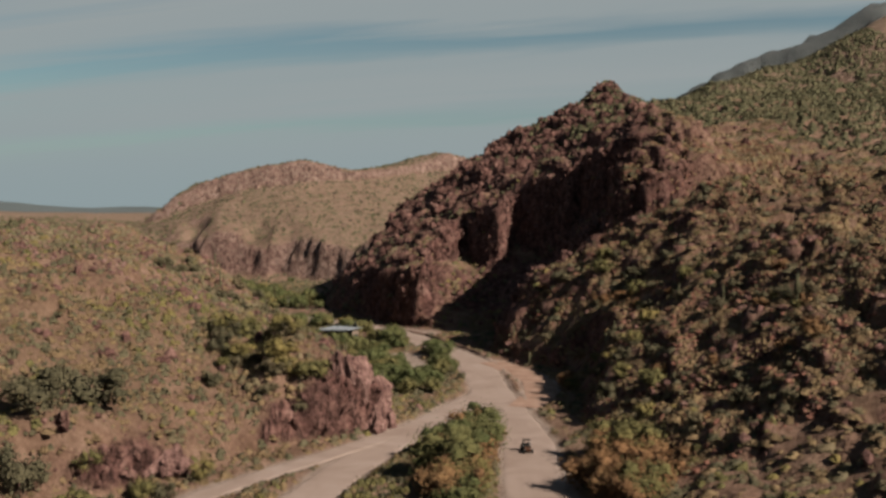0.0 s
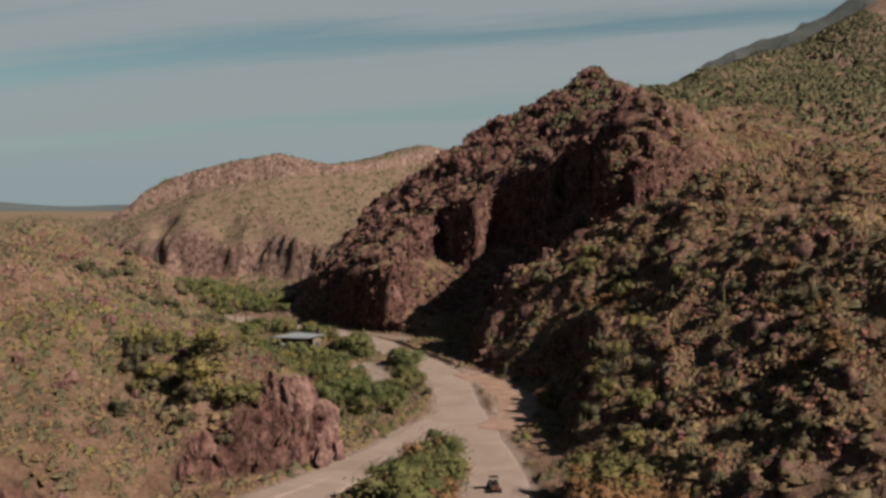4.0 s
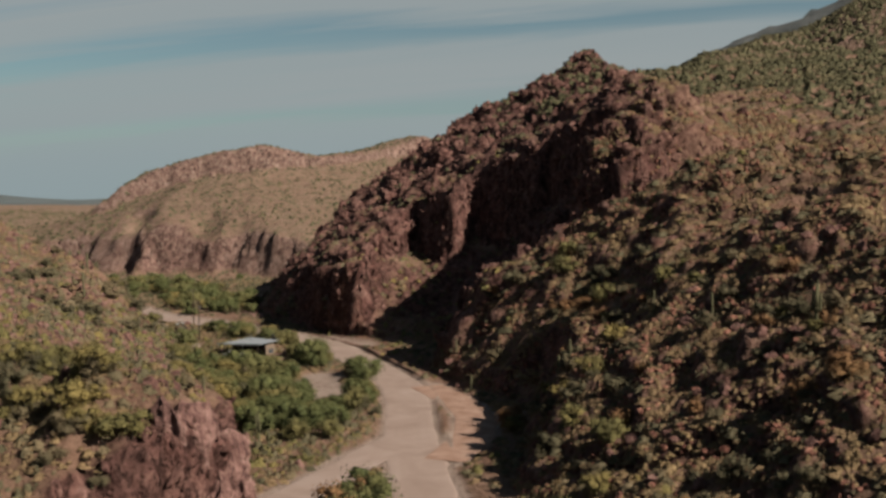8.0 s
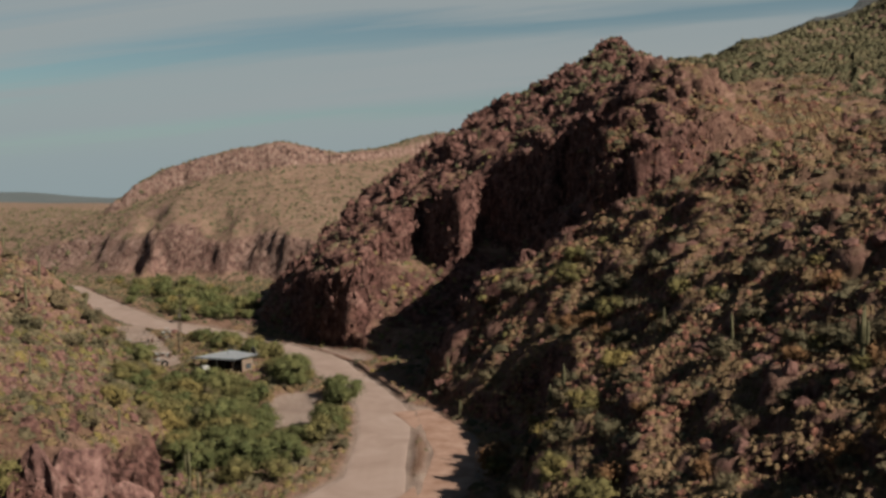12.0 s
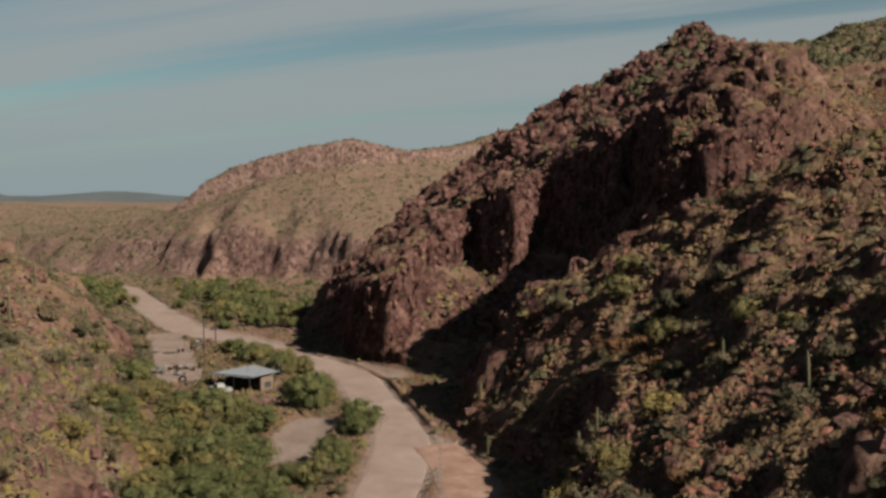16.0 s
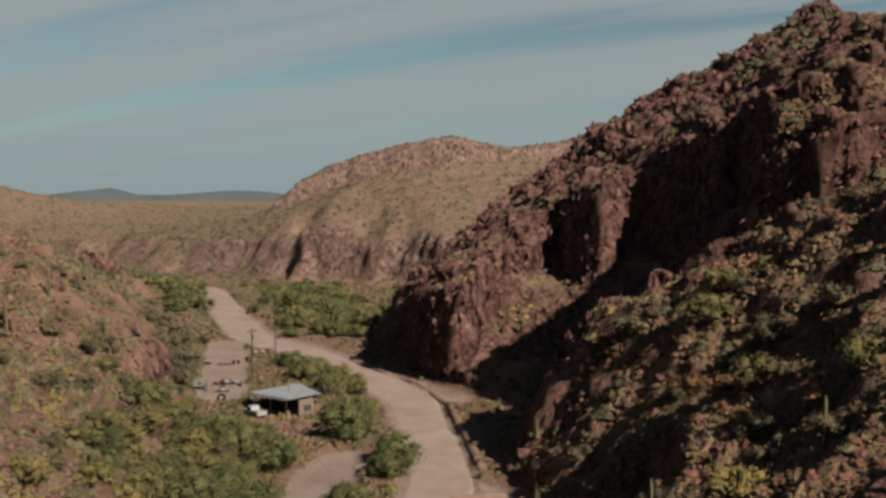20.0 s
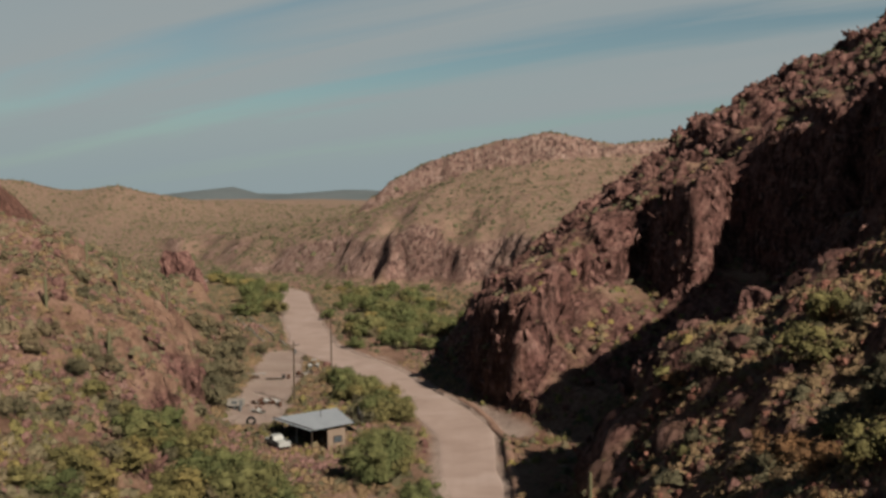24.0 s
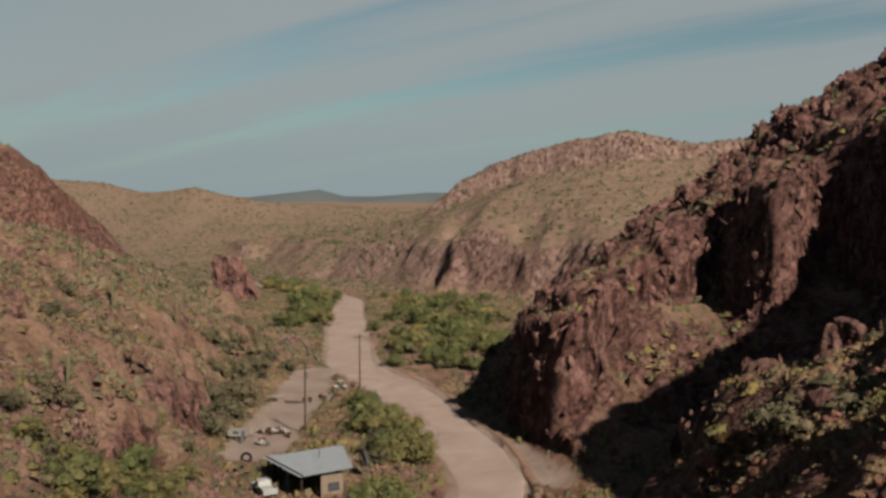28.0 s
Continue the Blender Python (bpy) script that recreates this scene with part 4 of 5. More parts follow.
RED_SAND = plain_material("red_wash_sand", (0.50, 0.29, 0.21), (0.78, 0.52, 0.42), 0.35, 0.95, bump=0.1)
road_strip("sand_flat", "flat of reddish washed sand beside the road", PAN, 3.7, 4, (), RED_SAND)


def earth_bank():
    """The low cut bank of red earth along one edge of the road."""
    p = np.array([p for p in WASH if 240 <= p[1] <= 480], float)
    d = np.concatenate([[0], np.cumsum(np.linalg.norm(np.diff(p, axis=0), axis=1))])
    s = np.arange(0, d[-1], 0.7)
    p = np.stack([np.interp(s, d, p[:, 0]), np.interp(s, d, p[:, 1])], -1)
    for _ in range(40):
        p[1:-1] = (p[:-2] + 2 * p[1:-1] + p[2:]) / 4
    t = np.gradient(p, axis=0)
    t /= np.linalg.norm(t, axis=1, keepdims=True)
    nrm = np.stack([t[:, 1], -t[:, 0]], -1)
    off = 5.1 + 1.25 * smooth(285, 310, p[:, 1]) * smooth(480, 440, p[:, 1]) + 0.5 * fbm(p[:, 0], p[:, 1], 7, 3, 0.5, 41.0)
    tall = np.clip(0.2 + 0.3 * fbm(p[:, 0], p[:, 1], 9, 3, 0.5, 42.0), 0.15, 1.2) * smooth(0, 5, s) * smooth(s[-1], s[-1] - 12, s)
    u = np.array([-0.25, -0.1, 0.0, 0.2, 0.55, 1.0, 1.5])
    v = np.array([-0.2, 0.2, 0.75, 1.0, 0.9, 0.45, -0.25])
    q = p[:, None] + nrm[:, None] * (off[:, None] + u[None] + 0.10 * fbm(p[:, :1] + u[None] * 3, p[:, 1:] + u[None], 4.0, 2, 0.5, 43.0))[..., None]
    z = np.minimum(height(q[..., 0].ravel(), q[..., 1].ravel()).reshape(q.shape[:2]), 0.8) + v[None] * tall[:, None] - 0.03
    n, m = z.shape
    idx = np.arange(n * m).reshape(n, m)
    f = np.stack([idx[:-1, :-1], idx[:-1, 1:], idx[1:, 1:], idx[1:, :-1]], -1).reshape(-1, 4)
    tagged(new("earth_bank", mesh_of("earth_bank", np.concatenate([q, z[..., None]], -1).reshape(-1, 3), f, RED_EARTH)), "low eroded bank of red earth along the sandy road", "bank", kind="structure")


RED_EARTH = plain_material("red_earth", (0.34, 0.19, 0.14), (0.56, 0.35, 0.26), 0.7, 0.95, bump=0.05)
earth_bank()


# ---- helpers for things ----
def part(name, bm, mat, parent, label=""):
    """Links a bmesh as one mesh object under a thing or under a part."""
    me = bpy.data.meshes.new(name)
    bm.to_mesh(me)
    bm.free()
    me.materials.append(mat)
    ob = new(name, me)
    ob.parent = parent
    return tagged(ob, label)


def part_of(name, me, parent, label=""):
    ob = new(name, me)
    ob.parent = parent
    return tagged(ob, label)


def thing(name, label, category, m, group=""):
    ob = new(name)
    ob.empty_display_size = 0.2
    ob.matrix_basis = m
    return tagged(ob, label, category, group)


def box(x0, y0, z0, x1, y1, z1, bevel=0.0):
    bm = bmesh.new()
    bmesh.ops.create_cube(bm, size=1, matrix=Matrix.Translation(((x0 + x1) / 2, (y0 + y1) / 2, (z0 + z1) / 2)) @ Matrix.Diagonal((x1 - x0, y1 - y0, z1 - z0, 1)))
    if bevel:
        bmesh.ops.bevel(bm, geom=bm.edges[:], offset=bevel, segments=2, affect="EDGES")
    return bm


def rod(a, b, r0, r1=None, sides=10):
    bm = bmesh.new()
    a, b = Vector(a), Vector(b)
    m = Matrix.Translation((a + b) / 2) @ (b - a).to_track_quat("Z", "Y").to_matrix().to_4x4()
    bmesh.ops.create_cone(bm, cap_ends=True, segments=sides, radius1=r0, radius2=r0 if r1 is None else r1, depth=(b - a).length, matrix=m)
    return bm


def tube(points, radii, sides=8, ribs=0, depth=0.0):
    """Points and quads of a round limb along a line, with pleats where ribs is set; its end is closed to a tip."""
    p = np.array(points, float)
    t = np.gradient(p, axis=0)
    t /= np.linalg.norm(t, axis=1, keepdims=True)
    ref = np.where(np.abs(t[:, 2:3]) > 0.9, np.array([[1.0, 0, 0]]), np.array([[0, 0, 1.0]]))
    e1 = np.cross(t, ref)
    e1 /= np.linalg.norm(e1, axis=1, keepdims=True)
    e2 = np.cross(t, e1)
    a = np.linspace(0, 2 * math.pi, sides, endpoint=False)
    r = np.array(radii, float)[:, None] * (1 + depth * np.cos(ribs * a)[None])
    v = p[:, None] + r[..., None] * (np.cos(a)[None, :, None] * e1[:, None] + np.sin(a)[None, :, None] * e2[:, None])
    idx = np.arange(len(p) * sides).reshape(len(p), sides)
    nxt = np.roll(idx, -1, 1)
    f = np.stack([idx[:-1], nxt[:-1], nxt[1:], idx[1:]], -1).reshape(-1, 4)
    return v.reshape(-1, 3), f


def joined(pieces):
    vs, fs, n = [], [], 0
    for v, f in pieces:
        vs.append(v); fs.append(f + n); n += len(v)
    return np.concatenate(vs), np.concatenate(fs)


# ---- trees ----
def crown_mesh(name, ends, rs, mat, leaves, spread, leaf):
    """Sprays of small leaves round the ends of the limbs, with gaps between."""
    c, outs = [], []
    for e, r in ends:
        d = rs.normal(size=(leaves, 3))
        d /= np.linalg.norm(d, axis=1, keepdims=True)
        c.append(np.array(e) + d * (r * spread * (0.35 + 0.7 * rs.rand(leaves, 1) ** 0.5)) * np.array([1, 1, 0.85]))
        outs.append(d)
    c = np.concatenate(c)
    c[:, 2] = np.maximum(c[:, 2], 0.12 + 0.1 * rs.rand(len(c)))
    n = len(c)
    a, b = facing(np.concatenate(outs), rs, leaf * (0.55 + 0.9 * rs.rand(n, 1)))
    v = np.stack([c - 0.5 * a - 0.4 * b, c + 0.6 * a - 0.3 * b, c + 0.1 * a + 0.7 * b], 1).reshape(-1, 3)
    own = 0.12 + 0.55 * rs.rand(len(ends))
    tone = np.repeat(np.clip(own.repeat(leaves) + 0.15 * rs.rand(n), 0, 1), 3)
    p, tri, k = domes(len(ends), rs, 8, 4)
    p = p * (0.62 * spread * np.array([r for _, r in ends]))[:, None, None] * np.array([1, 1, 0.85]) + np.array([e for e, _ in ends])[:, None]
    f = np.concatenate([np.arange(3 * n).reshape(-1, 3), (tri[None] + k * np.arange(len(ends))[:, None, None] + 3 * n).reshape(-1, 3)])
    return mesh_of(name, np.concatenate([v, p.reshape(-1, 3)]), f, mat, [("tone", np.concatenate([tone, own.repeat(k)]))])


def tree_maker(mat, seed, tall, wide, clumps, leaves, leaf=0.3):
    """Meshes of a low desert tree that forks near the ground: its stems, and its crown."""
    rs = np.random.RandomState(seed)
    pieces, ends = [], []
    stems = rs.randint(2, 5)
    for k in range(stems):
        a = 2 * math.pi * (k + 0.6 * rs.rand()) / stems
        reach, up = wide * (0.35 + 0.3 * rs.rand()), tall * (0.45 + 0.25 * rs.rand())
        p0, p2 = np.array([0.12 * math.cos(a), 0.12 * math.sin(a), -0.25]), np.array([reach * math.cos(a), reach * math.sin(a), up])
        p1 = (p0 + p2) / 2 + np.array([0, 0, 0.18 * tall])
        f = np.linspace(0, 1, 6)[:, None]
        line = (1 - f) ** 2 * p0 + 2 * f * (1 - f) * p1 + f * f * p2
        pieces.append(tube(line, np.linspace(0.13, 0.045, 6) * tall / 4, 6))
        for _ in range(max(2, clumps // stems)):
            b, q = a + rs.normal() * 0.8, line[rs.randint(2, 6)]
            e = np.array([wide * (0.2 + 0.72 * rs.rand()) * math.cos(b), wide * (0.2 + 0.72 * rs.rand()) * math.sin(b), tall * (0.22 + 0.62 * rs.rand())])
            pieces.append(tube(np.array([q, (q + e) / 2 + [0, 0, 0.12 * tall], e]), np.array([0.05, 0.035, 0.015]) * tall / 4, 5))
            ends.append((e, 0.9 + 0.5 * rs.rand()))
    v, f = joined(pieces)
    return mesh_of("trunk", v, f, BARK), crown_mesh("crown", ends, rs, mat, leaves, 0.30 * wide + 0.12 * tall, leaf)


TREES = {
    "mesquite": [tree_maker(GREEN, 100 + k, 3.6 + 0.5 * k, 2.6 + 0.3 * k, 18, 130, 0.21) for k in range(4)],
    "palo_verde": [tree_maker(OLIVE, 200 + k, 3.0 + 0.4 * k, 2.3 + 0.25 * k, 14, 84, 0.20) for k in range(3)],
    "dry_tree": [tree_maker(RUSTY, 300 + k, 2.8 + 0.5 * k, 2.5, 15, 90, 0.19) for k in range(2)],
    "grey_bush": [tree_maker(SHRUB, 400 + k, 2.1 + 0.3 * k, 1.8, 13, 84, 0.19) for k in range(3)],
}
LABELS = {
    "mesquite": ("bushy bright green mesquite tree with several stems", "tree"),
    "palo_verde": ("olive and yellow-green palo verde tree, thin crown", "tree"),
    "dry_tree": ("half-dry orange-brown bush with bare twigs", "bush"),
    "grey_bush": ("dense grey-green desert bush on stony soil", "bush"),
}
FIRST = {}
tree_rs = random.Random(11)


def plant(kind, x, y, size=1.0, group=""):
    """A tree or bush, rooted in the ground."""
    k = tree_rs.randrange(len(TREES[kind]))
    m = pose(x, y, float(height(x, y)[0]), 0, 0, tree_rs.uniform(0, 360)) @ Matrix.Diagonal((size * tree_rs.uniform(0.9, 1.1), size * tree_rs.uniform(0.9, 1.1), size * tree_rs.uniform(0.85, 1.1), 1))
    if (kind, k) in FIRST:
        ob = copy_thing(FIRST[kind, k], m)
        ob.matrix_basis = m
    else:
        ob = thing("tree" if LABELS[kind][1] == "tree" else "bush", *LABELS[kind], m)
        trunk, crown = TREES[kind][k]
        part_of("trunk", trunk, ob); part_of("crown", crown, ob)
        FIRST[kind, k] = ob
    return tagged(ob, group=group)


def plant_along(kinds, line, spread, count, size, group, seed):
    """Trees along a line of the plan, kept off the sandy beds and the house."""
    rs = random.Random(seed)
    n, tries = 0, 0
    while n < count and tries < 40 * count:
        tries += 1
        k = rs.randrange(len(line) - 1)
        f = rs.random()
        x = line[k][0] + f * (line[k + 1][0] - line[k][0]) + rs.gauss(0, spread)
        y = line[k][1] + f * (line[k + 1][1] - line[k][1]) + rs.gauss(0, spread)
        ok = off_bed(np.array([x]), np.array([y]))[0] and height(x, y)[0] < 30 and abs(near_line(np.array([x]), np.array([y]), CLEARING)[0][0]) > 6.0
        if not ok or ((x + 30.5) ** 2 + (y - 274) ** 2) < 110 or ((x + 33.5) ** 2 + (y - 266.5) ** 2) < 60 or ((x + 25) ** 2 + (y - 262) ** 2) < 90 or ((x + 37) ** 2 + (y - 276) ** 2) < 40:
            continue
        plant(rs.choice(kinds), x, y, rs.uniform(*size), group)
        n += 1


plant_along(["mesquite", "mesquite", "mesquite", "grey_bush", "palo_verde"], [(-8, 196), (-11, 215), (-17, 234), (-23, 250), (-25, 261)], 4.2, 62, (0.6, 1.1), "grove below the house", 1)
plant_along(["palo_verde", "palo_verde", "grey_bush", "palo_verde", "mesquite"], [(-20, 200), (-28, 228), (-36, 248), (-43, 264)], 3.8, 76, (0.65, 1.1), "trees at the foot of the hill", 2)
plant_along(["grey_bush", "mesquite", "palo_verde"], [(1, 214), (0, 228), (-5, 247), (-12, 262), (-19, 274)], 1.5, 30, (0.6, 1.0), "bushes along the road", 3)
plant_along(["mesquite", "palo_verde", "grey_bush"], [(-11.5, 258), (-17, 268), (-20.5, 277)], 1.3, 14, (0.6, 0.95), "bushes along the road", 15)
plant_along(["palo_verde", "mesquite", "grey_bush"], [(-22, 286), (-32, 299), (-40, 310), (-50, 316)], 2.6, 34, (0.7, 1.05), "bushes between house and road", 4)
plant_along(["grey_bush"], [(-58, 288), (-68, 306), (-80, 326), (-98, 352)], 2.8, 32, (1.1, 1.7), "bushes at the foot of the hill by the yard", 5)
plant_along(["mesquite", "mesquite", "grey_bush", "palo_verde"], [(-52, 362), (-70, 400), (-92, 440), (-118, 480)], 9.0, 130, (0.6, 1.05), "woods on the flat beyond the cliff", 6)
plant_along(["mesquite", "palo_verde"], [(-118, 400), (-140, 440), (-168, 486), (-200, 500)], 5.0, 40, (0.8, 1.3), "trees where the road bends away", 7)
plant_along(["dry_tree", "dry_tree", "palo_verde", "mesquite"], [(0, 118), (2, 138), (5, 160)], 1.7, 26, (1.0, 1.5), "thicket on the island in the wash", 8)
plant_along(["dry_tree", "dry_tree", "dry_tree", "dry_tree", "palo_verde"], [(21, 116), (24, 128), (26, 140), (22, 150)], 2.6, 26, (1.1, 1.6), "dry thicket beside the wash", 9)
plant_along(["grey_bush", "grey_bush", "grey_bush", "palo_verde"], [(-22, 158), (-29, 162), (-38, 170), (-27, 176)], 4.0, 40, (0.55, 1.05), "bushes behind the outcrop", 10)
plant_along(["grey_bush", "palo_verde"], [(-44, 118), (-38, 124), (-30, 132)], 3.0, 9, (0.6, 0.95), "bushes at the foot of the low cliff", 12)
for x, y, size in ((-46.5, 132, 2.2), (-55, 136, 1.7), (-53, 124, 2.0), (-50, 114, 1.8)):
    plant("grey_bush", x, y, size, "dark bushes on the stony slope")
plant_along(["grey_bush", "grey_bush", "grey_bush", "dry_tree", "palo_verde"], [(27, 172), (34, 190), (38, 215), (32, 244), (52, 210), (56, 160), (40, 140), (24, 200)], 7.0, 110, (0.4, 0.95), "bushes on the steep shaded slope", 13)
plant_along(["grey_bush"], [(-45, 200), (-52, 240), (-66, 262), (-78, 288)], 8.0, 34, (0.6, 1.1), "bushes on the open hillside", 14)
plant("palo_verde", 39.5, 241, 1.2)
plant("palo_verde", 41, 247, 1.0)
plant("grey_bush", 30, 248, 1.5)


# ---- saguaros ----
def saguaro_maker(seed, tall, arms):
    rs = random.Random(seed)
    z = np.linspace(-0.3, tall, 14)
    r = 0.20 * (0.8 + 0.3 * np.sin(np.linspace(0.4, 2.6, 14)))
    r[-1], r[-2], r[-3] = 0.02, 0.13, 0.2
    trunk = mesh_of("trunk", *tube(np.stack([0 * z, 0 * z, z], -1), r, 24, 12, 0.09), CACTUS)
    limbs = []
    for k in range(arms):
        a, h, up, out = rs.uniform(0, 6.3), tall * rs.uniform(0.38, 0.55), tall * rs.uniform(0.2, 0.42), rs.uniform(0.5, 0.75)
        line = [(0.15, h), (0.6 * out, h - 0.02), (0.92 * out, h + 0.14), (out, h + 0.45), (out, h + 0.45 + 0.5 * up), (out, h + 0.4 + 0.9 * up), (out, h + 0.45 + up)]
        p = [(d * math.cos(a), d * math.sin(a), q) for d, q in line]
        limbs.append(mesh_of("arm", *tube(p, [0.12, 0.14, 0.15, 0.16, 0.155, 0.11, 0.02], 16, 8, 0.08), CACTUS))
    return trunk, limbs


SAGUAROS = [saguaro_maker(1, 6.2, 0), saguaro_maker(2, 7.0, 2), saguaro_maker(3, 5.2, 1), saguaro_maker(4, 7.6, 3), saguaro_maker(5, 4.4, 0)]
CACTI = {}


def saguaro(x, y, k, size=1.0):
    m = pose(x, y, float(height(x, y)[0]), tree_rs.uniform(-2, 2), tree_rs.uniform(-2, 2), tree_rs.uniform(0, 360)) @ Matrix.Diagonal((0.85 * size, 0.85 * size, 0.8 * size, 1))
    if k in CACTI:
        ob = copy_thing(CACTI[k], m)
        ob.matrix_basis = m
    else:
        trunk, limbs = SAGUAROS[k]
        ob = thing("saguaro", "tall green saguaro cactus " + ("with upturned arms" if limbs else "as a single column"), "cactus", m, "saguaros on the hills")
        part_of("trunk", trunk, ob)
        for l in limbs:
            part_of("arm", l, ob)
        CACTI[k] = ob


for x, y, k, size in ((-11.8, 189.3, 3, 0.9), (56.6, 155.5, 3, 1.0), (-82, 308, 0, 1.0), (-76, 287, 1, 1.0), (-54, 236, 0, 1.0), (-52, 256, 2, 1.0), (-85, 298, 1, 0.9), (-84, 288, 4, 1.2),
                      (47, 194, 0, 0.75), (35, 198, 0, 0.7), (20.5, 231, 1, 0.6), (18, 247, 4, 0.9), (-10, 187, 2, 0.8), (33, 197, 4, 1.0), (52, 180, 0, 0.8), (74, 330, 0, 0.9), (66, 356, 0, 0.8), (23.5, 362, 3, 0.8), (84, 318, 0, 1.0), (6, 392, 0, 0.7), (-59, 252, 0, 1.0), (-36, 199, 4, 0.9), (-18.5, 184.5, 4, 0.8), (-68, 240, 0, 0.8), (-62, 218, 4, 1.0), (95, 352, 0, 1.0)):
    saguaro(x, y, k, size)


# ---- rock outcrops ----
def crag_mesh(seed, w, d, h, mat=None):
    """A broken outcrop: angular blocks leaning on one another, each cut by flat faces. Meshes, the largest first."""
    rs = random.Random(seed)
    off = Vector((seed * 7.1, seed * 3.3, seed * 1.7))
    blocks = []
    for k in range(5):
        f = 1.0 if k == 0 else rs.uniform(0.4, 0.75)
        at = Vector((0, 0, 0)) if k == 0 else Vector((rs.uniform(-0.75, 0.75) * w, rs.uniform(-0.75, 0.75) * d, rs.uniform(-0.7, 0.3) * h))
        bm = bmesh.new()
        bmesh.ops.create_icosphere(bm, subdivisions=4 if w > 2.3 and (k == 0 or mat) else 3, radius=1)
        cuts = []
        for _ in range(15):
            n = Vector((rs.gauss(0, 1), rs.gauss(0, 1), rs.gauss(0, 0.6))).normalized()
            cuts.append((n, rs.uniform(0.40, 0.8)))
        for v in bm.verts:
            p = v.co * 1.15
            for n, o in cuts:
                over = p.dot(n) - o
                if over > 0:
                    p = p - n * over
            p = Vector((p.x * w, p.y * d, p.z * h)) * f * 1.25
            q = Vector((p.x / 1.4, p.y / 1.4, p.z / 5.0)) + off
            p += Vector((v.co.x, v.co.y, 0.3 * v.co.z)) * (0.22 * w * (0.5 - 2.2 * abs(noise.noise(q))) + 0.35 * noise.noise(p / 0.8 + off) + 0.2 * noise.noise(p / 0.35 + off))
            v.co = p + at
        for q in bm.faces:
            q.smooth = False
        me = bpy.data.meshes.new("block")
        bm.to_mesh(me); bm.free()
        me.materials.append(mat or ROCK)
        blocks.append(me)
    return blocks


CRAGS = [crag_mesh(k, 2.6 + 0.4 * (k % 3), 2.0 + 0.3 * (k % 2), 2.4 + 0.5 * (k % 3)) for k in range(6)]


def outcrop(me, x, y, turn, size, label, tall=1.0, lift=None):
    ob = new("rock_outcrop", me[0])
    for b in me[1:]:
        part_of("block", b, ob)
    ob.matrix_basis = pose(x, y, float(height(x, y)[0]) + 0.35 * size if lift is None else lift, 0, 0, turn) @ Matrix.Diagonal((size, size, size * tall, 1))
    return tagged(ob, label, "rock", "rock outcrops")


outcrop(crag_mesh(21, 3.6, 2.6, 7.0, PALE_ROCK), -16.8, 163, 30, 1.05, "tall cleft outcrop of pinkish-purple rock beside the wash", lift=6.2)
outcrop(crag_mesh(22, 2.5, 2.4, 5.2, PALE_ROCK), -21.5, 159.5, -20, 1.25, "dark split outcrop of purple rock beside the wash", lift=5.4)
outcrop(crag_mesh(24, 4.2, 2.6, 5.0, PALE_ROCK), -11.5, 165, 50, 1.0, "low broken shoulder of pinkish rock beside the wash", lift=2.2)
outcrop(crag_mesh(23, 2.4, 1.9, 3.4, PALE_ROCK), -27.5, 171, 10, 1.3, "small outcrop of purple rock among bushes", lift=14.2)
outcrop(crag_mesh(25, 4.5, 2.0, 2.4, PALE_ROCK), -38, 133, 58, 1.0, "low fluted cliff of pinkish rock at the slope's foot", lift=2.6)
outcrop(crag_mesh(26, 3.5, 2.0, 2.2, PALE_ROCK), -45, 124, 55, 1.0, "low fluted cliff of pinkish rock at the slope's foot", lift=2.8)
rs_crag = random.Random(5)
for x, y, size in ((-8, 330, 0.9), (-2, 345, 0.9), (2, 362, 1.1), (8, 376, 1.0), (15, 386, 1.2), (24, 393, 1.2), (33, 400, 1.0), (42, 408, 1.3), (52, 416, 1.2), (60, 421, 1.5), (67, 425, 1.1), (72, 427, 1.3), (44, 352, 1.2), (50, 362, 1.4), (56, 345, 1.3), (38, 362, 1.2), (60, 375, 1.5), (48, 385, 1.2), (76, 284, 1.6), (84, 290, 1.5), (70, 292, 1.4), (64, 300, 1.5), (92, 296, 1.2)):
    outcrop(CRAGS[rs_crag.randrange(6)], x, y, rs_crag.uniform(0, 360), 0.36 * size, "rugged reddish crag on the crest of the mountain", 1.15)
outcrop(crag_mesh(31, 6.0, 5.0, 9.5), -192, 458, 20, 1.0, "dark reddish rock knob where the road bends", lift=9.5)
outcrop(crag_mesh(32, 5.0, 4.0, 6.0), -182, 457, 70, 1.0, "reddish rock shoulder where the road bends", lift=3.0)
made = 0
while made < 70:
    x, y = rs_crag.uniform(-28, 76), rs_crag.uniform(258, 436)
    h = height(x, y)[0]
    if h < 20 or h > 24 + 0.552 * (x + 9) + 0.208 * (y - 317) + 12 or steepness(np.array([x]), np.array([y]))[0] > 1.8:
        continue
    outcrop(CRAGS[rs_crag.randrange(6)], x, y, rs_crag.uniform(0, 360), rs_crag.uniform(0.35, 0.95), "rugged purple-red crag standing out of the mountain side", rs_crag.uniform(0.7, 1.2))
    made += 1
made = 0
while made < 26:
    x, y = rs_crag.uniform(22, 95), rs_crag.uniform(140, 300)
    h = height(x, y)[0]
    if h < 6 or steepness(np.array([x]), np.array([y]))[0] > 1.4:
        continue
    outcrop(CRAGS[rs_crag.randrange(6)], x, y, rs_crag.uniform(0, 360), rs_crag.uniform(0.16, 0.42), "rugged dark outcrop of purple-brown rock on the slope", rs_crag.uniform(0.45, 0.8))
    made += 1
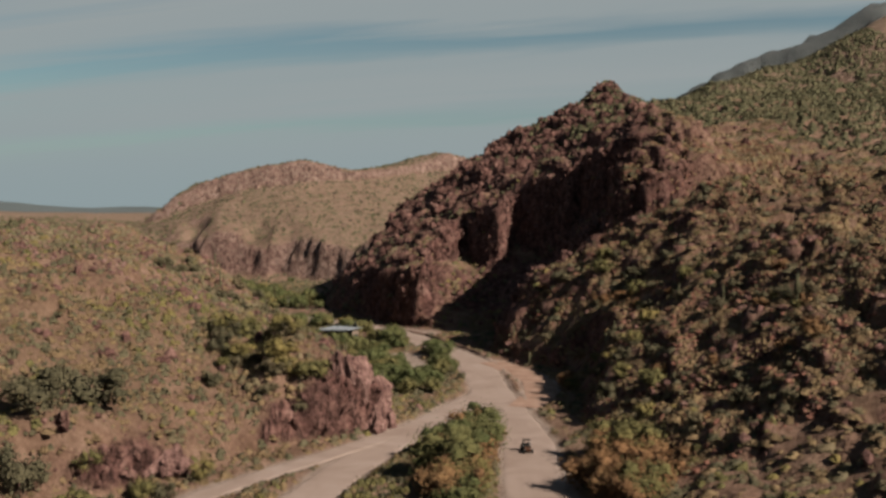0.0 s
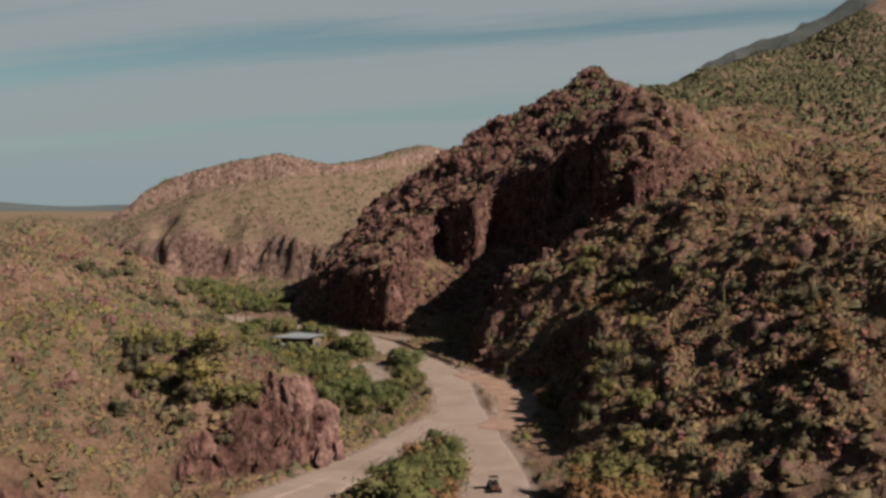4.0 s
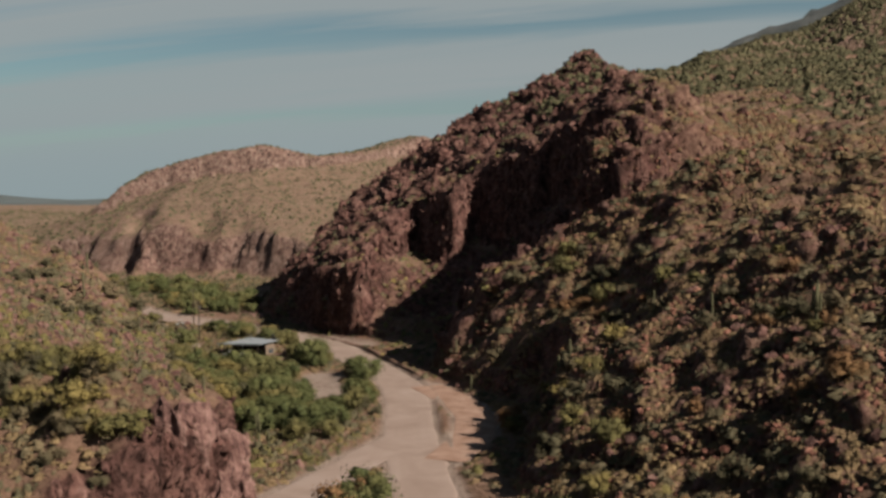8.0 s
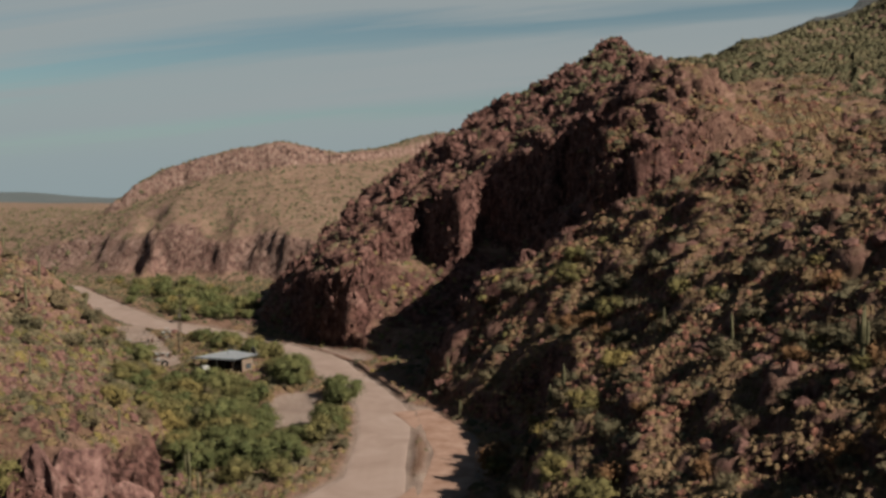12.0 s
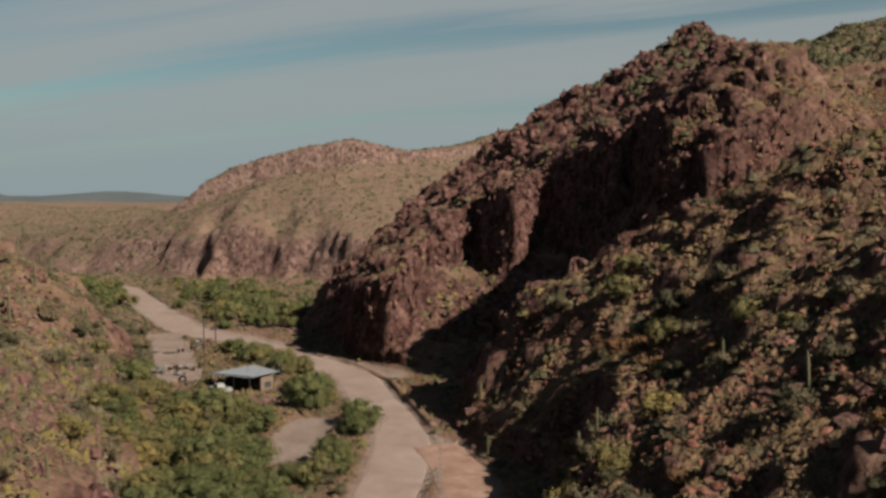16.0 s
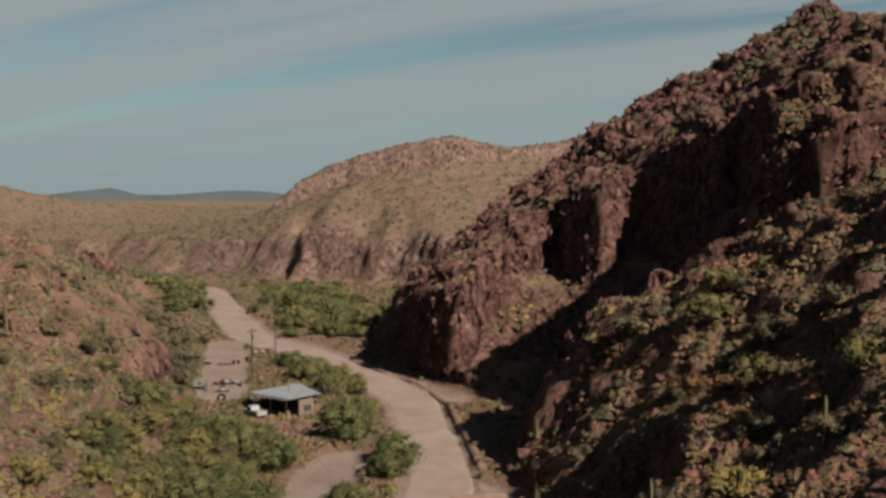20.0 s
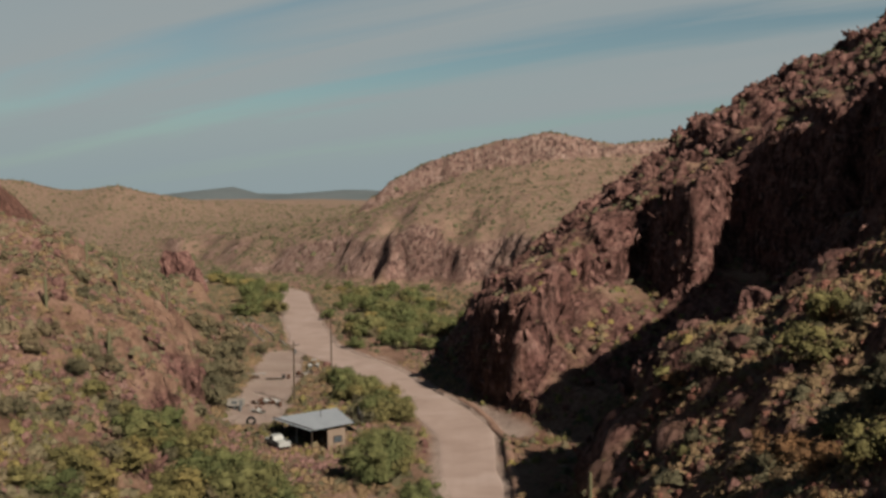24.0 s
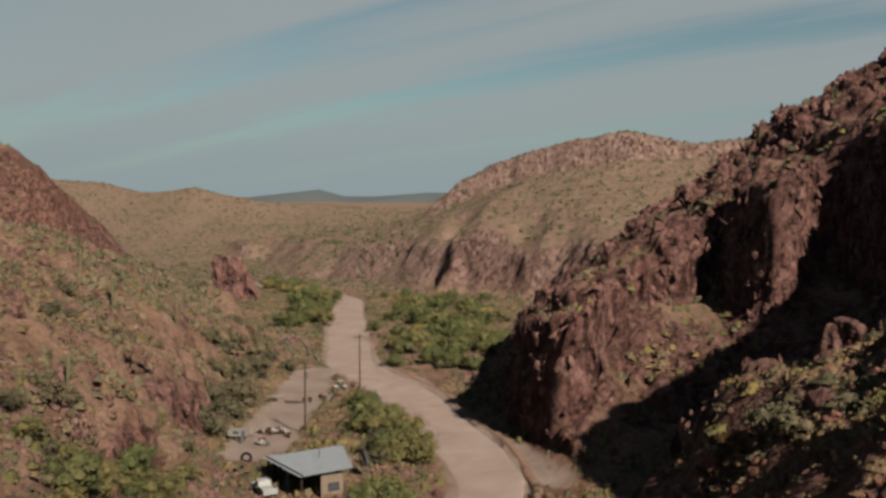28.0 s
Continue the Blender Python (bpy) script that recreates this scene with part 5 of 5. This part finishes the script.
while made < 56:
    x, y = rs_crag.uniform(-80, -14), rs_crag.uniform(120, 290)
    if height(x, y)[0] < 4:
        continue
    outcrop(CRAGS[rs_crag.randrange(6)], x, y, rs_crag.uniform(0, 360), rs_crag.uniform(0.22, 0.5), "weathered pinkish rock outcrop on the sunny hillside", rs_crag.uniform(0.7, 1.1))
    made += 1


# ---- house and yard ----
ROOF = plain_material("weathered_roof_metal", (0.46, 0.50, 0.56), (0.60, 0.64, 0.70), 0.8, 0.5, 0.3)
STUCCO = plain_material("tan_stucco", (0.36, 0.26, 0.20), (0.52, 0.40, 0.32), 2.5, 0.95, bump=0.02)
TIMBER = plain_material("dark_stained_timber", (0.05, 0.035, 0.028), (0.12, 0.085, 0.065), 5.0, 0.85)
CONCRETE = plain_material("pale_concrete", (0.40, 0.36, 0.32), (0.58, 0.53, 0.48), 1.5, 0.95)
RUST = plain_material("rusty_metal", (0.12, 0.05, 0.03), (0.26, 0.12, 0.07), 3.0, 0.85, 0.3)
WHITE = plain_material("chalky_white_paint", (0.62, 0.62, 0.60), (0.85, 0.85, 0.83), 2.0, 0.6)
RUBBER = plain_material("black_rubber", (0.02, 0.02, 0.02), (0.05, 0.05, 0.05), 6.0, 0.9)
STEEL = plain_material("galvanised_steel", (0.35, 0.36, 0.37), (0.55, 0.56, 0.57), 4.0, 0.45, 0.7)
POLEWOOD = plain_material("weathered_pole_wood", (0.10, 0.07, 0.05), (0.20, 0.15, 0.11), 3.0, 0.9)
GLASS, gnt, gb = material("dark_window_glass", 0.08)
gb.inputs["Base Color"].default_value = (0.03, 0.035, 0.04, 1)


def ground_at(x, y):
    return float(height(x, y)[0])


def corrugated(x0, x1, y0, y1, z0, z1, pitch=0.28, thick=0.03):
    """A sheet of ribbed metal from x0 to x1, falling from z0 to z1."""
    n = int((x1 - x0) / (pitch / 4))
    bm = bmesh.new()
    rows = []
    for k in range(n + 1):
        x = x0 + (x1 - x0) * k / n
        b = 0.03 * math.cos(2 * math.pi * (x - x0) / pitch)
        z = z0 + (z1 - z0) * 0.5 + b
        rows.append([bm.verts.new((x, y, z + (z1 - z0) * s)) for y, s in ((y0, -0.5), (y1, 0.5))] + [bm.verts.new((x, y, z - thick + (z1 - z0) * s)) for y, s in ((y1, 0.5), (y0, -0.5))])
    for a, b in zip(rows, rows[1:]):
        for k in range(4):
            bm.faces.new((a[k], b[k], b[(k + 1) % 4], a[(k + 1) % 4]))
    bm.faces.new(rows[0][::-1]); bm.faces.new(rows[-1])
    bmesh.ops.recalc_face_normals(bm, faces=bm.faces[:])
    return bm


def house():
    z = 0.75
    h = thing("house", "low tan desert house with grey sheet-metal roof and dark porch", "house", pose(-29.7, 274.4, z, 0, 0, 145.2))
    part("slab", box(-6.6, -4.9, -0.8, 6.6, 4.6, 0.12, 0.03), CONCRETE, h, "pale concrete slab")
    # walls: the body under two thirds of the roof, the porch open along the long side
    part("wall", box(-6.3, -1.5, 0.12, -6.05, 1.3, 3.1, 0.01), STUCCO, h, "sunlit tan stucco wall")
    back = box(-5.5, -0.12, 0.12, 5.5, 0.12, 2.7, 0.01)
    back.transform(pose(-0.85, -3.15, 0, 0, 0, -17.5))
    part("wall", back, STUCCO, h)
    part("wall", box(4.4, -4.7, 0.12, 4.65, 1.3, 2.5, 0.01), STUCCO, h)
    part("wall", box(-6.05, 1.05, 0.12, 4.4, 1.3, 2.6, 0.01), TIMBER, h, "dark porch wall")
    for x in (-4.6, -0.6, 2.6):
        w = part("window", box(x - 0.65, 1.3, 1.0, x + 0.65, 1.34, 2.1), TIMBER, h)
        part("pane", box(x - 0.55, 1.34, 1.1, x + 0.55, 1.36, 2.0), GLASS, w, "dark glass pane")
    w = part("window", box(-6.36, -1.0, 1.1, -6.3, 0.4, 2.1), TIMBER, h)
    part("pane", box(-6.38, -0.9, 1.2, -6.36, 0.3, 2.0), GLASS, w, "dark glass pane")
    d = part("door", box(-2.9, 1.3, 0.12, -2.0, 1.36, 2.15), RUST, h, "brown wooden door")
    part("handle", rod((-2.1, 1.4, 1.05), (-2.1, 1.46, 1.05), 0.03), STEEL, d)
    for k in range(6):
        x = -6.2 + 12.4 * k / 5
        part("post", box(x - 0.09, 3.65, 0.12, x + 0.09, 3.83, 3.28 - 0.9 * (x + 6.75) / 13.5, 0.01), WHITE if k == 2 else TIMBER, h)
    # the roof falls gently along its length
    fall = lambda x: 3.75 - 0.85 * (x + 6.95) / 13.9
    beam = bmesh.new()
    for y in (3.7,):
        vs = [beam.verts.new((x, y + dy, fall(x) - 0.08 - dz)) for x in (-6.8, 6.8) for dy in (0, 0.14) for dz in (0, 0.28)]
        for q in ((0, 1, 3, 2), (4, 6, 7, 5), (0, 4, 5, 1), (2, 3, 7, 6), (0, 2, 6, 4), (1, 5, 7, 3)):
            beam.faces.new([vs[i] for i in q])
    bmesh.ops.recalc_face_normals(beam, faces=beam.faces[:])
    part("eave_beam", beam, TIMBER, h)
    n = 12
    for k in range(n):
        a, b = -6.95 + 13.9 * k / n, -6.95 + 13.9 * (k + 1) / n
        bm = corrugated(a, b + 0.02, -2.6 - 4.4 * (k + 0.5) / n, 4.2, 0, -0.25)
        for v in bm.verts:
            v.co.z += fall(v.co.x)
        part("roof_sheet", bm, ROOF, h)
    part("vent_pipe", rod((1.5, -1.5, 3.0), (1.5, -1.5, 4.3), 0.07), STEEL, h)


house()


def wheel(parent, x, y, r, w, axis_y=True):
    e = Vector((0, w / 2, 0))
    c = Vector((x, y, r))
    t = part("wheel", rod(c - e, c + e, r, r, 18), RUBBER, parent, "black tyre")
    part("rim", rod(c - 1.06 * e, c + 1.06 * e, 0.55 * r, 0.55 * r, 12), STEEL, t)


def side_by_side():
    """A small open off-road car with a cage, standing in the wash."""
    x, y = 13.0, 150.0
    u = thing("off_road_buggy", "small dark off-road buggy standing on the sand road", "vehicle", pose(x, y, ground_at(x, y) + 0.14, 0, 0, -84))
    part("chassis", box(-1.35, -0.6, 0.32, 1.25, 0.6, 0.62, 0.06), TIMBER, u)
    hood = box(0.55, -0.55, 0.6, 1.4, 0.55, 0.98, 0.08)
    for v in hood.verts:
        if v.co.x > 1.1:
            v.co.z -= 0.16
    part("hood", hood, RUST, u)
    part("cargo_bed", box(-1.5, -0.65, 0.62, -0.75, 0.65, 0.95, 0.04), TIMBER, u)
    for s in (-0.3, 0.3):
        seat = part("seat", box(-0.55, s - 0.24, 0.62, -0.05, s + 0.24, 0.8, 0.05), RUBBER, u)
        part("backrest", box(-0.68, s - 0.24, 0.75, -0.52, s + 0.24, 1.35, 0.05), RUBBER, seat)
    for s in (-0.58, 0.58):
        part("cage_bar", rod((0.55, s, 0.95), (0.2, s * 0.9, 1.85), 0.035), STEEL, u)
        part("cage_bar", rod((-0.75, s, 0.9), (-0.65, s * 0.9, 1.85), 0.035), STEEL, u)
    part("roof", box(-0.75, -0.58, 1.84, 0.3, 0.58, 1.9, 0.02), TIMBER, u, "dark roof panel")
    for a in (-0.95, 0.95):
        for s in (-0.68, 0.68):
            wheel(u, a, s, 0.34, 0.26)
    for s in (-0.38, 0.38):
        part("headlight", rod((1.38, s, 0.75), (1.42, s, 0.75), 0.08), WHITE, u)


side_by_side()


def pickup(x, y, turn, paint, label):
    p = thing("pickup_truck", label, "vehicle", pose(x, y, ground_at(x, y), 0, 0, turn))
    body = box(-2.6, -0.92, 0.5, 2.5, 0.92, 1.0, 0.08)
    part("body", body, paint, p)
    cab = box(-0.5, -0.86, 0.98, 1.1, 0.86, 1.72, 0.08)
    for v in cab.verts:
        if v.co.z > 1.4:
            v.co.x = 0.25 + (v.co.x - 0.25) * 0.74
            v.co.y *= 0.88
    c = part("cab", cab, paint, p)
    part("windscreen", box(0.86, -0.62, 1.12, 0.98, 0.62, 1.56), GLASS, c)
    for s in (-0.86, 0.82):
        part("side_window", box(-0.2, s, 1.15, 0.7, s + 0.04, 1.55), GLASS, c)
    for s in (-0.92, 0.84):
        part("bed_side", box(-2.55, s, 0.98, -0.55, s + 0.08, 1.25, 0.02), paint, p)
    part("tailgate", box(-2.6, -0.84, 0.98, -2.52, 0.84, 1.25, 0.02), paint, p)
    part("bumper", box(2.48, -0.85, 0.45, 2.62, 0.85, 0.62, 0.03), STEEL, p)
    for a in (-1.6, 1.6):
        for s in (-0.85, 0.85):
            wheel(p, a, s, 0.36, 0.24)


pickup(-32.6, 268.2, 145, WHITE, "pale white pickup parked beside the dark porch")


def utility_pole(x, y, tall, turn):
    p = thing("utility_pole", "tall weathered wooden utility pole with crossarm", "pole", pose(x, y, ground_at(x, y), 0, 0, turn), "utility poles by the yard")
    part("pole", rod((0, 0, -0.5), (0, 0, tall), 0.17, 0.11, 12), POLEWOOD, p)
    arm = part("crossarm", box(-1.1, -0.06, tall - 0.75, 1.1, 0.06, tall - 0.6, 0.01), POLEWOOD, p)
    for k in (-0.95, -0.4, 0.4, 0.95):
        part("insulator", rod((k, 0, tall - 0.6), (k, 0, tall - 0.42), 0.05, 0.03), STEEL, arm)
    part("transformer", rod((0.3, 0, tall - 2.2), (0.3, 0, tall - 1.4), 0.18, 0.18, 14), STEEL, p, "grey can transformer") if turn > 50 else None


utility_pole(-47.7, 298.8, 10.9, 60)
utility_pole(-57.3, 330.7, 10.9, 40)


def dish():
    x, y = -25.6, 279.8
    d = thing("satellite_dish", "large grey mesh satellite dish on a post", "dish", pose(x, y, ground_at(x, y), 0, 0, 120))
    part("mast", rod((0, 0, -0.3), (0, 0, 2.1), 0.07), STEEL, d)
    bm = bmesh.new()
    n, rings = 24, 6
    vs = []
    for side in (0, 1):
        for i in range(1, rings + 1):
            r = 1.35 * i / rings
            vs.append([bm.verts.new((r * math.cos(2 * math.pi * k / n), r * math.sin(2 * math.pi * k / n), 0.28 * r * r - 0.03 * side)) for k in range(n)])
    for s in (0, rings):
        for a, b in zip(vs[s:s + rings], vs[s + 1:s + rings]):
            for k in range(n):
                bm.faces.new((a[k], a[(k + 1) % n], b[(k + 1) % n], b[k]))
        bm.faces.new(vs[s])
    for k in range(n):
        bm.faces.new((vs[rings - 1][k], vs[rings - 1][(k + 1) % n], vs[-1][(k + 1) % n], vs[-1][k]))
    bmesh.ops.recalc_face_normals(bm, faces=bm.faces[:])
    bm.transform(pose(0, 0, 2.6, 78, 0, 0))
    bowl = part("bowl", bm, STEEL, d)
    for k in range(3):
        a = 2 * math.pi * k / 3
        m = pose(0, 0, 2.6, 78, 0, 0)
        part("feed_strut", rod(m @ Vector((1.25 * math.cos(a), 1.25 * math.sin(a), 0.44)), m @ Vector((0, 0, 1.0)), 0.02), STEEL, bowl)


dish()


def trailer(x, y, turn):
    t = thing("camp_trailer", "small pale weathered trailer in the yard", "trailer", pose(x, y, ground_at(x, y), 0, 0, turn))
    part("body", box(-1.5, -0.8, 0.5, 1.5, 0.8, 1.7, 0.18), CONCRETE, t)
    part("window", box(-0.6, -0.83, 1.0, 0.3, -0.79, 1.45), GLASS, t)
    part("door", box(0.7, -0.83, 0.55, 1.25, -0.79, 1.6), STEEL, t)
    part("roof_vent", box(-0.3, -0.25, 1.7, 0.2, 0.25, 1.82, 0.03), STEEL, t)
    part("hitch", rod((1.5, 0, 0.55), (2.5, 0, 0.5), 0.05), RUST, t)
    part("jack", rod((2.3, 0, 0.55), (2.3, 0, -0.1), 0.04), STEEL, t)
    for s in (-0.75, 0.75):
        wheel(t, 0, s, 0.34, 0.22)


trailer(-55.2, 291.6, 25)


def lumber(x, y, turn, seed):
    rs = random.Random(seed)
    p = thing("lumber_pile", "untidy pile of weathered planks on the sand", "lumber", pose(x, y, ground_at(x, y), 0, 0, turn), "lumber piles in the yard")
    for k in range(16):
        bm = box(-1.6, -0.1, 0, 1.6, 0.1, 0.06, 0.01)
        bm.transform(pose(rs.uniform(-0.3, 0.3), rs.uniform(-0.7, 0.7), 0.02 + 0.065 * (k // 4), 0, rs.uniform(-2, 2), rs.uniform(-12, 12)))
        part("plank", bm, rs.choice([CONCRETE, POLEWOOD, RUST]), p)


lumber(-64, 318.5, 20, 1)
lumber(-68, 316.5, 70, 2)


def scrap_heap(x, y, turn, seed, count, wide, mats, label):
    """Sheets, boxes and lengths of pipe thrown on a heap."""
    rs = random.Random(seed)
    p = thing("scrap_heap", label, "scrap", pose(x, y, ground_at(x, y), 0, 0, turn), "scrap in the yard")
    for k in range(count):
        r = wide * math.sqrt(rs.random())
        a = rs.uniform(0, 2 * math.pi)
        m = pose(r * math.cos(a), 0.6 * r * math.sin(a), 0.1 + 0.9 * (1 - r / wide) * rs.random(), rs.uniform(-35, 35), rs.uniform(-35, 35), rs.uniform(0, 180))
        kind = k % 3
        if kind == 0:
            bm, name = corrugated(-0.7, 0.7, -0.4, 0.4, 0, 0, 0.2), "metal_sheet"
        elif kind == 1:
            u, v, w = rs.uniform(0.2, 0.5), rs.uniform(0.2, 0.4), rs.uniform(0.15, 0.4)
            bm, name = box(-u, -v, 0, u, v, 2 * w, 0.04), "crate"
        else:
            bm, name = rod((-0.9, 0, 0), (0.9, 0, 0), 0.06), "pipe"
        bm.transform(m)
        part(name, bm, rs.choice(mats), p)


scrap_heap(-53.0, 297.6, 30, 1, 30, 2.1, [RUST, RUST, TIMBER, WHITE, RUST], "heap of rusty scrap and pale boxes on the sand")
scrap_heap(-50.6, 291.2, 0, 2, 12, 1.5, [CONCRETE, WHITE, RUST], "low heap of pale boards and sheets on the sand")
scrap_heap(-58.6, 322.8, 60, 3, 16, 2.0, [RUST, POLEWOOD, CONCRETE], "scattered brown scrap beside the road")


def cart(x, y, turn):
    c = thing("utility_cart", "small white utility cart parked beside the road", "vehicle", pose(x, y, ground_at(x, y), 0, 0, turn))
    part("chassis", box(-1.1, -0.5, 0.25, 1.1, 0.5, 0.5, 0.05), TIMBER, c)
    part("hood", box(0.5, -0.55, 0.45, 1.2, 0.55, 0.95, 0.12), WHITE, c)
    part("bed", box(-1.2, -0.55, 0.5, -0.35, 0.55, 0.9, 0.06), WHITE, c)
    part("seat", box(-0.35, -0.5, 0.5, 0.2, 0.5, 0.8, 0.08), TIMBER, c)
    part("backrest", box(-0.4, -0.5, 0.8, -0.28, 0.5, 1.25, 0.05), TIMBER, c)
    part("roof", box(-0.5, -0.55, 1.72, 0.75, 0.55, 1.8, 0.03), WHITE, c)
    for a, b in ((-0.42, -0.48), (-0.42, 0.48), (0.62, -0.48), (0.62, 0.48)):
        part("roof_post", rod((a, b, 0.5), (a, b, 1.74), 0.025), STEEL, c)
    for a in (-0.75, 0.8):
        for b in (-0.52, 0.52):
            wheel(c, a, b, 0.27, 0.2)


cart(-61.0, 329.6, 40)


def bench(x, y, turn):
    b = thing("plank_bench", "long low bench of pale planks on the sand", "bench", pose(x, y, ground_at(x, y), 0, 0, turn))
    for k in (-0.2, 0.06):
        part("plank", box(-1.8, k, 0.5, 1.8, k + 0.22, 0.56, 0.01), WHITE, b)
    for k in (-1.5, 0, 1.5):
        part("leg", box(k - 0.06, -0.18, -0.1, k + 0.06, 0.26, 0.5, 0.01), CONCRETE, b)


bench(-68.6, 319.4, 30)


def barrel(x, y, mat, label):
    bm = bmesh.new()
    prof = [(0.27, 0), (0.29, 0.02), (0.29, 0.28), (0.305, 0.3), (0.29, 0.32), (0.29, 0.56), (0.305, 0.58), (0.29, 0.6), (0.29, 0.86), (0.27, 0.88)]
    rings = [[bm.verts.new((r * math.cos(2 * math.pi * k / 16), r * math.sin(2 * math.pi * k / 16), z)) for k in range(16)] for r, z in prof]
    for a, b in zip(rings, rings[1:]):
        for k in range(16):
            bm.faces.new((a[k], a[(k + 1) % 16], b[(k + 1) % 16], b[k]))
    bm.faces.new(rings[0][::-1]); bm.faces.new(rings[-1])
    me = bpy.data.meshes.new("barrel")
    bm.to_mesh(me); bm.free()
    me.materials.append(mat)
    ob = new("barrel", me)
    ob.matrix_basis = pose(x, y, ground_at(x, y))
    tagged(ob, label, "barrel", "barrels in the yard")


for x, y, m, l in ((-62.4, 319.6, RUBBER, "black plastic barrel on the sand"), (-61.6, 320.3, RUST, "rusty steel barrel on the sand"), (-50, 297.2, WHITE, "white plastic barrel on the sand"), (-49.2, 296.4, RUST, "rusty steel barrel on the sand"), (-53.4, 290.2, STEEL, "grey steel barrel on the sand")):
    barrel(x, y, m, l)


def tyre(x, y):
    bm = bmesh.new()
    rings = []
    for i in range(28):
        a = 2 * math.pi * i / 28
        rings.append([bm.verts.new(((0.62 + 0.2 * math.cos(b)) * math.cos(a), 0.24 * math.sin(b), 0.8 + (0.62 + 0.2 * math.cos(b)) * math.sin(a))) for b in [2 * math.pi * k / 10 for k in range(10)]])
    for a, b in zip(rings, rings[1:] + rings[:1]):
        for k in range(10):
            bm.faces.new((a[k], a[(k + 1) % 10], b[(k + 1) % 10], b[k]))
    bmesh.ops.recalc_face_normals(bm, faces=bm.faces[:])
    me = bpy.data.meshes.new("tyre")
    bm.to_mesh(me); bm.free()
    me.materials.append(RUBBER)
    ob = new("tractor_tyre", me)
    ob.matrix_basis = pose(x, y, ground_at(x, y) - 0.05, 12, 0, 35)
    tagged(ob, "big black tractor tyre standing in the yard", "tyre")


tyre(-45.3, 281.0)


def low_wall(name, line, label):
    """A knee-high wall of pale blocks that follows the ground."""
    w = thing(name, label, "wall", Matrix(), "low walls by the road")
    bm0 = box(-0.78, -0.16, -0.25, 0.78, 0.16, 0.42, 0.03)
    me = bpy.data.meshes.new("block")
    bm0.to_mesh(me); bm0.free()
    me.materials.append(CONCRETE)
    (ax, ay), (bx, by) = line
    n = int(math.dist(*line) / 1.6)
    for k in range(n):
        x, y = ax + (bx - ax) * (k + 0.5) / n, ay + (by - ay) * (k + 0.5) / n
        b = new("block", me)
        b.parent = w
        b.matrix_basis = pose(x, y, ground_at(x, y), 0, 0, math.degrees(math.atan2(by - ay, bx - ax)))


low_wall("low_wall", ((-122, 398), (-83, 355)), "long knee-high wall of pale concrete blocks")
low_wall("low_wall", ((-125, 396), (-90, 356)), "long knee-high wall of pale concrete blocks")
